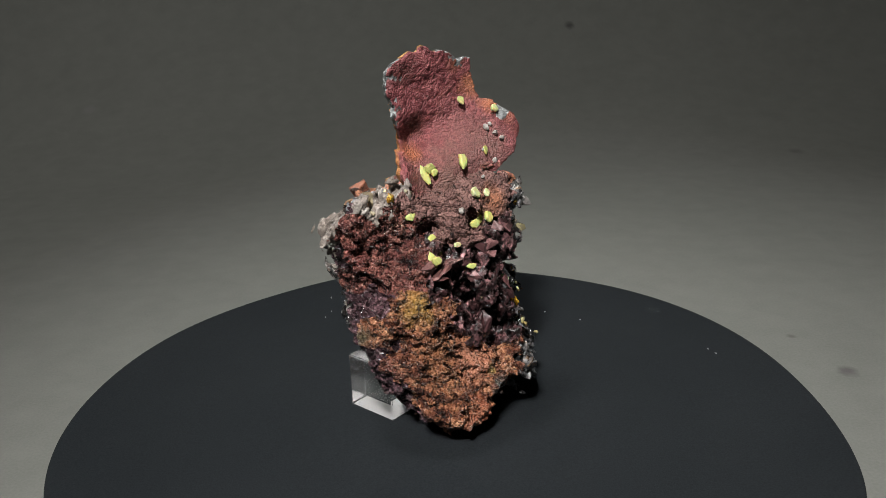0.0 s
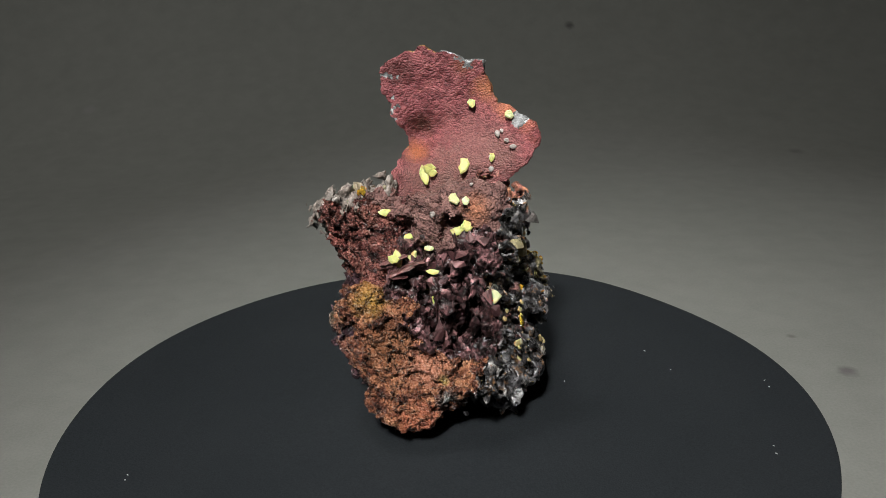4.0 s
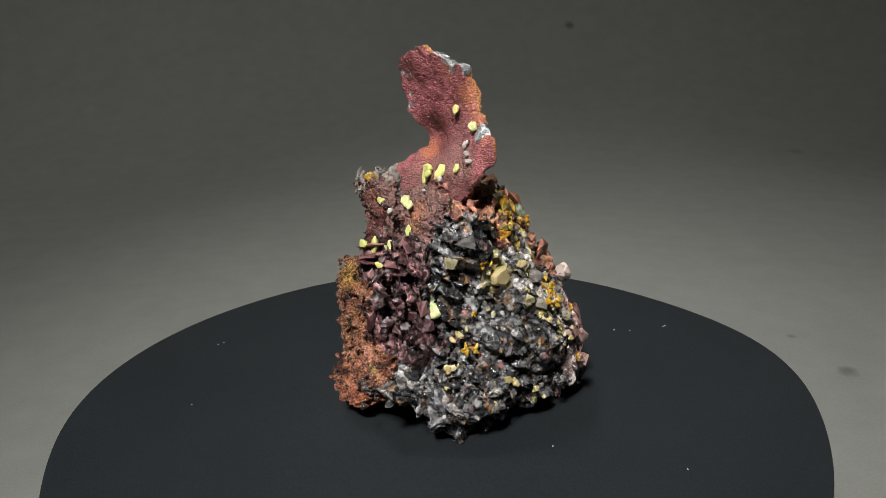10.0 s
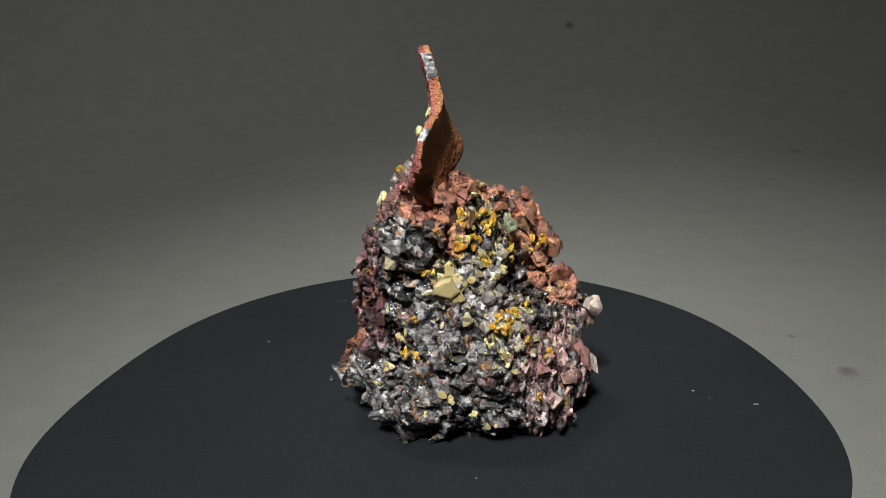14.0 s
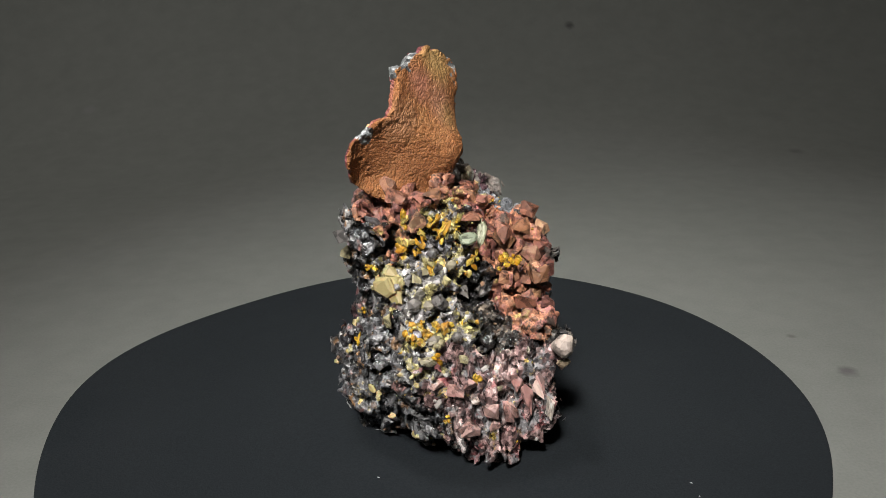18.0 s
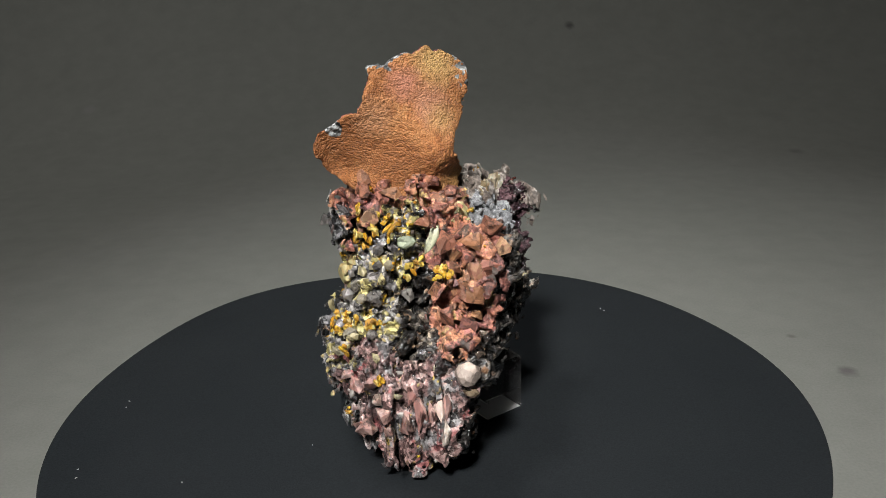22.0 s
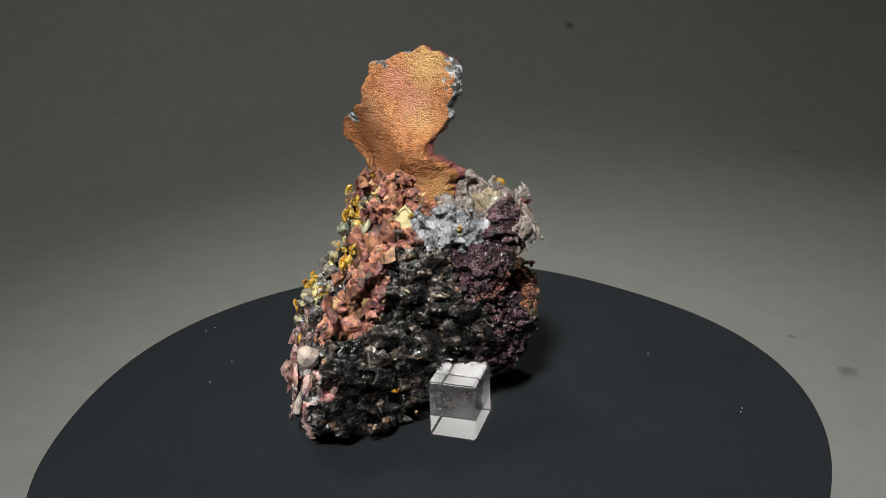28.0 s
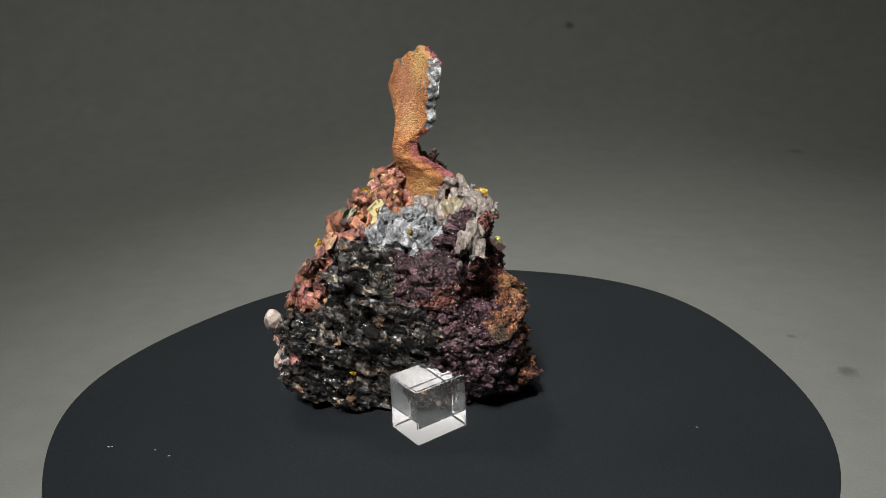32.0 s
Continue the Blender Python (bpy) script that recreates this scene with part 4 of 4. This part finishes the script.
    """A crystal one unit across: tabular, square, pointed, flaky, blocky or knobby."""
    r = random.Random(turn * 37 + len(kind))
    bm = bmesh.new()
    lean = (0.0, 0.0)
    if kind == "slab":
        n, off = r.choice((6, 7, 8, 9)), r.random()
        ring = [(0.5 * r.uniform(0.68, 1.12) * math.cos((k + off) * 2 * math.pi / n), 0.5 * r.uniform(0.68, 1.12) * math.sin((k + off) * 2 * math.pi / n)) for k in range(n)]
        levels = [(0.85, -0.5), (1.03, -0.05), (0.96, 0.3), (r.uniform(0.6, 0.8), 0.5)]
        lean = (r.uniform(-0.3, 0.3), r.uniform(-0.3, 0.3))
    elif kind == "square":
        n = 4
        ring = [(0.5 * x * r.uniform(0.9, 1.0), 0.5 * y * r.uniform(0.9, 1.0)) for x, y in ((1, 1), (-1, 1), (-1, -1), (1, -1))]
        levels = [(0.9, -0.5), (1.0, -0.3), (1.0, 0.45), (0.86, 0.5), (0.7, 0.32)]
    elif kind == "point":
        n, off = 6, r.random()
        ring = [(0.5 * r.uniform(0.85, 1.1) * math.cos((k + off) * math.pi / 3), 0.5 * r.uniform(0.85, 1.1) * math.sin((k + off) * math.pi / 3)) for k in range(n)]
        levels = [(0.95, -0.5), (1.0, 0.05), (0.55, 0.36), (0.10, 0.55)]
    elif kind == "flake":
        n, off = r.choice((5, 6, 7, 8)), r.random()
        slim = r.uniform(0.6, 1.0)
        ring = [(0.5 * r.uniform(0.6, 1.15) * math.cos((k + off) * 2 * math.pi / n) * slim, 0.5 * r.uniform(0.6, 1.15) * math.sin((k + off) * 2 * math.pi / n)) for k in range(n)]
        levels = [(0.9, -0.5), (1.05, -0.1), (1.0, 0.12), (0.62, 0.26), (0.56, 0.45)]
        lean = (r.uniform(-0.7, 0.7), r.uniform(-0.7, 0.7))
    else:
        for _ in range(40 if kind == "knob" else 10):
            v = Vector((r.gauss(0, 1), r.gauss(0, 1), r.gauss(0, 1))).normalized()
            box = max(abs(v.x), abs(v.y), abs(v.z))
            v = v * (r.uniform(0.44, 0.5) if kind == "knob" else r.uniform(0.36, 0.5) * (0.5 + 0.5 / box))
            bm.verts.new(v)
        hull = bmesh.ops.convex_hull(bm, input=bm.verts)
        loose = [g for g in hull["geom_interior"] + hull["geom_unused"] if isinstance(g, bmesh.types.BMVert)]
        bmesh.ops.delete(bm, geom=list(set(loose)), context="VERTS")
        if kind != "knob":
            bmesh.ops.dissolve_limit(bm, angle_limit=radians(22), verts=bm.verts, edges=bm.edges)
        me = bpy.data.meshes.new(name)
        bm.to_mesh(me)
        bm.free()
        return me
    rings = [[bm.verts.new((x * k, y * k, z + (lean[0] * x + lean[1] * y) * (1 if z > -0.2 else 0.3))) for x, y in ring] for k, z in levels]
    bm.faces.new(rings[0][::-1])
    bm.faces.new(rings[-1])
    for a, b in zip(rings, rings[1:]):
        for k in range(n):
            bm.faces.new((a[k], a[(k + 1) % n], b[(k + 1) % n], b[k]))
    me = bpy.data.meshes.new(name)
    bm.to_mesh(me)
    bm.free()
    return me


SHAPE = {"lime": "slab", "cream": "slab", "amber": "flake", "clear": "mixed", "grey": "slab", "pinkb": "block", "rustb": "block", "nodule": "knob",
         "diamond": "square", "greenb": "slab", "milk": "slab", "fanb": "slab", "blade": "flake", "plumb": "block", "micaf": "flake", "oref": "flake", "brown": "flake"}
SHARDS = {}
for kind_, shape_ in SHAPE.items():
    SHARDS[kind_] = [shard_mesh(CRYSTAL_NAMES[kind_][0], ("point" if k % 3 == 0 else "block") if shape_ == "mixed" else shape_, k) for k in range(7)]
    for me_ in SHARDS[kind_]:
        me_.materials.append(CLEAR[kind_])


def crystal(kind, place, size, out, spin, pick):
    """One crystal, in millimetres, that shows its face along the way out."""
    name, label = CRYSTAL_NAMES[kind]
    ob = new(name, SHARDS[kind][pick % 7])
    ob.parent = specimen
    turn = Vector(out).to_track_quat("Z", "Y").to_matrix().to_4x4() @ pose(0, 0, 0, 0, 0, spin)
    ob.matrix_local = Matrix.Translation(Vector(place) * MM) @ turn @ Matrix.Diagonal((size[0] * MM, size[1] * MM, size[2] * MM, 1))
    return tagged(ob, label)


DEEP = {"grey": 0.35, "lime": 0.42, "cream": 0.45, "diamond": 0.5, "greenb": 0.5, "fanb": 0.6, "blade": 3.0, "nodule": 1.0}


def ray_mesh(name, turn):
    """A blade that starts narrow, widens and ends in a chisel edge, one unit long."""
    r = random.Random(turn)
    bm = bmesh.new()
    rows = [(0.0, 0.30, 0.5), (0.45, 0.8, 0.9), (0.80, 1.0, 1.0), (r.uniform(0.92, 1.0), r.uniform(0.45, 0.8), 0.35)]
    skew = r.uniform(-0.2, 0.2)
    rings = [[bm.verts.new((x * w * 0.5 + skew * y * 0.3, y + (0.06 * x if y > 0.9 else 0), z * d * 0.5)) for x, z in ((-1, -0.6), (1, -0.6), (0.85, 0.5), (0.1, 1.0), (-0.8, 0.6))]
             for y, w, d in rows]
    bm.faces.new(rings[0][::-1])
    bm.faces.new(rings[-1])
    for a, b in zip(rings, rings[1:]):
        for k in range(5):
            bm.faces.new((a[k], a[(k + 1) % 5], b[(k + 1) % 5], b[k]))
    bmesh.ops.recalc_face_normals(bm, faces=bm.faces)
    me = bpy.data.meshes.new(name)
    bm.to_mesh(me)
    bm.free()
    return me


def spray(kind, root, away, rise, length, width, count, spread, name, label, wild=0.5):
    """Blades that radiate from one root, fanned about the way they rise, facing away."""
    forms = [ray_mesh(name, k) for k in range(5)]
    for me in forms:
        me.materials.append(CLEAR[kind])
    away, rise = Vector(away).normalized(), Vector(rise).normalized()
    side = rise.cross(away).normalized()
    for k in range(count):
        a = radians(spread * ((k + 0.5) / count - 0.5) * 2 + dice.uniform(-5, 5))
        tip = (rise * math.cos(a) + side * math.sin(a) + away * dice.uniform(-0.12, 0.38)).normalized()
        face = (away + Vector((dice.uniform(-wild, wild), dice.uniform(-wild, wild), dice.uniform(-0.6 * wild, 0.6 * wild)))).normalized()
        x = tip.cross(face).normalized()
        face = x.cross(tip)
        ob = new(name, forms[k % 5])
        ob.parent = specimen
        long, wide = length * dice.uniform(0.72, 1.08), width * dice.uniform(0.7, 1.3)
        turn = Matrix((x, tip, face)).transposed().to_4x4()
        ob.matrix_local = Matrix.Translation((Vector(root) + face * dice.uniform(-0.6, 0.6)) * MM) @ turn @ Matrix.Diagonal((wide * MM, long * MM, wide * 0.7 * MM, 1))
        tagged(ob, label)


def seated(p, az):
    """The place on the stone's skin that lies before or behind p, as seen from the height of the lens at that side."""
    lens = Vector((235 * math.cos(radians(az)), 235 * math.sin(radians(az)), 133.7))
    way = (lens - Vector(p)).normalized()
    rel = SKIN - np.array(p, np.float32)
    along = rel @ np.array(way, np.float32)
    off = np.linalg.norm(rel - along[:, None] * np.array(way, np.float32), axis=1)
    near = along[(off < 1.3) & (np.abs(along) < 14)]
    return Vector(p) + way * float(near.max()) if len(near) else Vector(p)


def placed_crystals():
    n = 0
    for k, (x, y, z, w, h) in enumerate(FREE):
        out = Vector((0.58, -0.72, 0.36 + dice.uniform(-0.2, 0.2))).normalized()
        crystal("lime", (x, y, z), (w * 1.25, h * 1.25, 0.5 * min(w, h)), out, dice.uniform(-15, 15), k * 3)
    for kind, rows in CRYSTALS:
        for k, (x, y, z, w, h, az) in enumerate(rows):
            n += 1
            a = radians(az + dice.uniform(-14, 14))
            e = radians(18 + dice.uniform(-14, 14))
            out = Vector((math.cos(a) * math.cos(e), math.sin(a) * math.cos(e), math.sin(e)))
            deep = DEEP.get(kind, 0.85) * min(w, h)
            spin = dice.uniform(-15, 15)
            if kind == "fanb":
                spin, w, deep = (k - 3.5) * 16, w * 1.5, 1.1
                out = Vector((math.cos(a) * 0.8, math.sin(a) * 0.8, 0.6))
            if kind == "diamond":
                spin = 40
            grow = {"lime": 1.05, "rustb": 1.2, "amber": 1.2, "cream": 1.1, "clear": 1.0, "pinkb": 0.92, "fanb": 1.25}.get(kind, 1.1)
            if kind == "lime":
                out = Vector((0.62, -0.68, 0.36 + dice.uniform(-0.2, 0.2))).normalized()
            if kind != "blade":
                x, y, z = seated((x, y, z), az)
            side = Vector((-math.sin(a), math.cos(a), 0))
            pieces = {"amber": 6, "cream": 2 if w < 6 else 1}.get(kind, 1)
            lift = {"lime": 0.35, "cream": 0.3, "amber": 0.1, "fanb": 0.2, "diamond": 0.3, "greenb": 0.25, "nodule": 0.2, "clear": 0.1, "pinkb": 0.1}.get(kind, 0.0)
            for q in range(pieces):
                less = 1.0 if pieces == 1 else dice.uniform(0.25, 0.62)
                at = Vector((x, y, z)) + out * deep * lift
                if pieces > 1:
                    at += side * dice.uniform(-0.4, 0.4) * w + Vector((0, 0, dice.uniform(-0.4, 0.4) * h))
                crystal(kind, at, (w * grow * less, h * grow * less, max(0.8, deep * less * (0.6 if kind == "amber" else 1))), out, spin + q * 50, n * 3 + q)


# what covers each stretch of the stone: kind, how many, size range in millimetres, slimness
COVER = {
    "mica": [("micaf", 56, 2.4, 8.5, 0.22), ("cream", 16, 1.2, 3.2, 0.5), ("amber", 8, 0.9, 2.0, 0.8), ("clear", 8, 1.5, 4.0, 0.6), ("plumb", 12, 1.6, 3.6, 0.7), ("brown", 20, 1.4, 3.4, 0.6)],
    "quartz": [("clear", 20, 1.4, 4.2, 0.8), ("amber", 24, 0.9, 2.4, 0.5), ("cream", 14, 1.0, 2.8, 0.5), ("micaf", 20, 1.8, 5.0, 0.3), ("brown", 10, 1.4, 3.2, 0.7)],
    "rust": [("rustb", 24, 3.0, 8.5, 0.7), ("clear", 6, 1.6, 3.0, 0.9), ("plumb", 16, 1.6, 4.5, 0.8), ("brown", 12, 1.4, 3.4, 0.7), ("micaf", 10, 1.6, 4.0, 0.4), ("amber", 8, 0.9, 2.2, 0.5)],
    "pink": [("pinkb", 18, 1.6, 5.5, 0.4), ("clear", 14, 1.6, 4.0, 0.7), ("cream", 12, 1.0, 2.6, 0.5), ("milk", 8, 1.6, 4.0, 0.35), ("micaf", 34, 1.6, 5.0, 0.3), ("amber", 12, 0.9, 2.0, 0.5)],
    "under": [("oref", 90, 2.0, 7.0, 0.24), ("clear", 22, 1.4, 4.0, 0.6), ("micaf", 30, 1.6, 4.5, 0.3), ("brown", 60, 1.2, 4.4, 0.45)],
    "vug": [("plumb", 12, 1.4, 4.5, 0.8), ("micaf", 16, 1.6, 4, 0.35)],
    "fan": [("fanb", 4, 1.4, 3.0, 0.4), ("grey", 5, 1.6, 3.0, 0.4)],
    "ledge": [("clear", 5, 1.4, 3.0, 0.5)],
}


def scattered_crystals(skin, upright):
    pick = np.random.RandomState(3)
    for nm, rows in COVER.items():
        at = skin[NAMES.index(nm)]
        if not len(at):
            continue
        for kind, count, small, large, slim in rows:
            for k in range(count):
                p = at[pick.randint(len(at))]
                if p[2] < 2 or (p[2] < 26 and math.hypot(p[0] + 17.5, p[1] + 1.3) < 14.5):
                    continue
                w = small + (large - small) * pick.rand() ** 1.7
                out = upright(p)
                lean = Vector((pick.normal(), pick.normal(), pick.normal()))
                flat = SHAPE[kind] in ("flake", "slab")
                way = (out + lean * (0.42 if flat else 0.5)).normalized()
                size = (w, w * (0.55 + 0.45 * pick.rand()), max(0.9, w * slim))
                crystal(kind, Vector(p) - out * ((0.3 if flat else 0.6) * size[2]), size, way, pick.rand() * 360, int(pick.randint(70)))


skin, upright = matrix_body(specimen)
SKIN = np.concatenate(skin + [standing_plate(specimen)])
placed_crystals()
spray("fanb", (-18.4, -11.4, 70.6), (-0.78, 0.42, 0.46), (0.1, -0.12, 0.98), 7.0, 2.8, 24, 80, "spar_blade", "cream spar blade")
spray("amber", (-11.2, -18.6, 75.8), (-0.85, -0.1, 0.4), (-0.1, -0.1, 1.0), 3.2, 1.7, 10, 60, "amber_crystal", "amber-yellow crystal grain")
spray("cream", (18.6, 14.6, 47.6), (0.87, 0.45, 0.25), (-0.2, 0.6, 0.77), 11.5, 6.4, 8, 42, "cream_crystal", "broken cream-coloured crystal", 0.15)
scattered_crystals(skin, upright)


# ---- the acrylic block ----
def acrylic():
    m, nt, p = nodes_of("clear_acrylic", 0.0)
    p.inputs["Base Color"].default_value = (0.97, 0.98, 0.98, 1)
    p.inputs["Transmission Weight"].default_value, p.inputs["IOR"].default_value = 0.98, 1.49
    return m


def acrylic_block():
    thing = tagged(new("acrylic_block"), "clear acrylic block propping up the mineral", "display block")
    at = pose(-0.01746, -0.00132, -0.0009, 0, 0, -40.92)
    bm = bmesh.new()
    bmesh.ops.create_cube(bm, size=1.0)
    bmesh.ops.scale(bm, vec=(19.3 * MM, 14.9 * MM, 19.3 * MM), verts=bm.verts)
    bmesh.ops.bevel(bm, geom=bm.edges[:], offset=0.42 * MM, segments=2, affect="EDGES")
    bm.normal_update()
    for f in bm.faces:
        f.material_index = 0 if max(abs(c) for c in f.normal) > 0.999 else 1
    bmesh.ops.transform(bm, matrix=at @ pose(0, 0, 0.00985), verts=bm.verts)
    body = part("body", bm, acrylic(), thing, "clear polished acrylic body")
    # The bevels are opaque white: bright edge glints put into the colour.
    edge, nt, p = nodes_of("white_edge_glint", 0.35)
    link(nt, ramp(nt, noise_node(nt, 900, 4, 0.6), [(0.3, (0.75, 0.77, 0.78)), (0.7, (0.93, 0.94, 0.95))]), p.inputs["Base Color"])
    p.inputs["Transmission Weight"].default_value, p.inputs["IOR"].default_value = 0.1, 1.49
    body.data.materials.append(edge)
    body.visible_shadow = False
    # Grey sheet added inside the bottom so the block looks brighter low down.
    bm = bmesh.new()
    bmesh.ops.create_cube(bm, size=1.0)
    bmesh.ops.scale(bm, vec=(18.4 * MM, 14.0 * MM, 0.16 * MM), verts=bm.verts)
    bmesh.ops.transform(bm, matrix=at @ pose(0, 0, 0.00045), verts=bm.verts)
    part("bottom_sheet", bm, plain("grey_sheet_in_block", (0.25, 0.245, 0.245), 0.5), thing, "added dull grey sheet that brightens the block's bottom")
    return thing


block = acrylic_block()


# ---- the turntable ----


def felt():
    m, nt, p = nodes_of("black_matt_sheet", 0.95, 0.0, 0.03)
    a, b = noise_node(nt, 14, 5, 0.6), noise_node(nt, 1800, 3, 0.6)
    col = blend(nt, a, (0.0108, 0.0128, 0.0146), (0.0186, 0.0208, 0.0230))
    col = blend(nt, 1.0, col, ramp(nt, b, [(0.3, (0.8, 0.8, 0.8)), (0.7, (1.2, 1.2, 1.2))]), "MULTIPLY")
    link(nt, col, p.inputs["Base Color"])
    relief(nt, p, b, 0.25, 0.0003)
    return m


def turntable():
    thing = tagged(new("turntable"), "round matt black turntable with specks of lint", "turntable")
    bm = bmesh.new()
    n, rings = 180, []
    waves = ((1.93, -0.33), (-0.11, -1.35), (0.36, -1.33), (0.0, -0.45), (-1.23, 0.29), (-0.71, 0.08), (0.18, 0.04), (0.09, 0.28))
    edge = lambda a: 125.6 + sum(c * math.cos((k + 1) * a) + d * math.sin((k + 1) * a) for k, (c, d) in enumerate(waves))
    for z, k in ((-0.88, 0.2), (-0.8, 0.45), (-0.55, 0.6), (0.0, 0.75), (0.75, 0.87), (1.6, 0.96), (1.95, 0.99), (1.9, 0.998), (1.4, 1.0), (-0.2, 1.0), (-0.6, 0.99), (-3.9, 0.6), (-4.1, 0.3)):
        rings.append([bm.verts.new((edge(2 * math.pi * i / n) * k * math.cos(2 * math.pi * i / n) * MM, edge(2 * math.pi * i / n) * k * math.sin(2 * math.pi * i / n) * MM, z * MM)) for i in range(n)])
    bm.faces.new(rings[0])
    bm.faces.new(rings[-1][::-1])
    for a, b in zip(rings, rings[1:]):
        for i in range(n):
            bm.faces.new((a[i], b[i], b[(i + 1) % n], a[(i + 1) % n]))
    bmesh.ops.recalc_face_normals(bm, faces=bm.faces)
    part("disc", bm, felt(), thing, "matt black round disc")
    bm = bmesh.new()
    bmesh.ops.create_cone(bm, cap_ends=True, segments=64, radius1=0.092, radius2=0.088, depth=0.0258, matrix=pose(0, 0, -0.0171))
    part("foot", bm, plain("black_plastic", (0.02, 0.02, 0.021), 0.45), thing, "black plastic motor base")
    white = plain("white_lint", (0.62, 0.62, 0.60), 0.9)
    for k, (x, y) in enumerate(LINT):
        bm = bmesh.new()
        bmesh.ops.create_icosphere(bm, subdivisions=1, radius=1.0)
        wide = 0.3 + 0.25 * ((k * 7) % 5) / 5
        bmesh.ops.transform(bm, matrix=pose(x * 0.985 * MM, y * 0.985 * MM, (-0.8 + 2.9 * (math.hypot(x, y) / 126) ** 4) * MM, 0, 0, k * 40) @ Matrix.Diagonal((wide * MM, 0.2 * MM, 0.12 * MM, 1)), verts=bm.verts)
        part("lint", bm, white, thing, "tiny white speck of lint")
    return thing


table = turntable()


# ---- the setting ----
def paper():
    m, nt, p = nodes_of("grey_backdrop_paper", 0.85, 0.0, 0.3)
    a, b, c = noise_node(nt, 5, 5, 0.6), noise_node(nt, 900, 3, 0.6), noise_node(nt, 60, 4, 0.6)
    col = blend(nt, a, (0.144, 0.148, 0.134), (0.176, 0.180, 0.164))
    col = blend(nt, 1.0, col, ramp(nt, c, [(0.3, (0.94, 0.94, 0.94)), (0.7, (1.06, 1.06, 1.06))]), "MULTIPLY")
    col = blend(nt, 1.0, col, ramp(nt, b, [(0.3, (0.93, 0.93, 0.93)), (0.7, (1.07, 1.07, 1.07))]), "MULTIPLY")
    for centre, radius, colour in (((-0.3823, 0.6455, 0.0212), 0.007, (0.18, 0.18, 0.17)), ((0.1813, 0.7368, 0.0913), 0.0045, (0.075, 0.075, 0.07)),
                                   ((0.3657, 0.5027, -0.0265), 0.006, (0.12, 0.12, 0.11)), ((0.1813, 0.0609, -0.03), 0.0035, (0.09, 0.09, 0.085)),
                                   ((0.1734, 0.0979, -0.03), 0.0018, (0.11, 0.11, 0.10))):
        col = blend(nt, patch(nt, centre, radius), col, colour)
    link(nt, col, p.inputs["Base Color"])
    relief(nt, p, b, 0.2, 0.0003)
    return m


def backdrop():
    bm = bmesh.new()
    low, back, bow = -0.030, 0.45, 0.40
    line = [(-0.9, low), (-0.3, low), (0.0, low)]
    line += [(back + bow * math.sin(a), low + bow - bow * math.cos(a)) for a in [radians(90 * k / 24) for k in range(25)]]
    line += [(back + bow, low + bow + 0.4), (back + bow, 1.6)]
    rows = []
    for y, z in line:
        rows.append([[bm.verts.new((x, y + o, z - o)) for x in (-1.2, -0.6, 0, 0.6, 1.2)] for o in (0, 0.001)])
    for a, b in zip(rows, rows[1:]):
        for i in range(4):
            bm.faces.new((a[0][i], a[0][i + 1], b[0][i + 1], b[0][i]))
    for f in bm.faces:
        f.smooth = True
    me = bpy.data.meshes.new("backdrop")
    for r in rows:
        for v in r[1]:
            bm.verts.remove(v)
    bm.to_mesh(me)
    bm.free()
    me.materials.append(paper())
    return tagged(new("backdrop", me), "plain grey paper sweep behind and under the turntable", "backdrop", kind="structure")


backdrop()


def room():
    """Plain dark studio walls close the place around."""
    m = plain("dark_wall_paint", (0.02, 0.02, 0.021), 0.9)

    def slab(name, size, at, label):
        bm = bmesh.new()
        bmesh.ops.create_cube(bm, size=1.0)
        bmesh.ops.scale(bm, vec=size, verts=bm.verts)
        bmesh.ops.translate(bm, vec=at, verts=bm.verts)
        me = bpy.data.meshes.new(name)
        bm.to_mesh(me)
        bm.free()
        me.materials.append(m)
        tagged(new(name, me), label, "wall", kind="structure")

    slab("floor", (4.2, 4.2, 0.1), (0, 0, -0.83), "plain dark studio floor")
    slab("ceiling", (4.2, 4.2, 0.1), (0, 0, 1.72), "plain dark studio ceiling")
    for name, size, at in (("wall_north", (4.2, 0.1, 2.45), (0, 2.05, 0.445)), ("wall_south", (4.2, 0.1, 2.45), (0, -2.05, 0.445)),
                           ("wall_east", (0.1, 4.0, 2.45), (2.05, 0, 0.445)), ("wall_west", (0.1, 4.0, 2.45), (-2.05, 0, 0.445))):
        slab(name, size, at, "plain dark studio wall")


room()


def motions():
    times = [0, 0.25, 0.5] + [k * 0.5 for k in range(2, 63)] + [31.5, 31.75, 32]
    times = sorted(set(times))
    rows = [(t, pose(0, 0, 0, 0, 0, TURN * t)) for t in times]
    for thing in (specimen, block, table):
        walk(thing, rows)


motions()
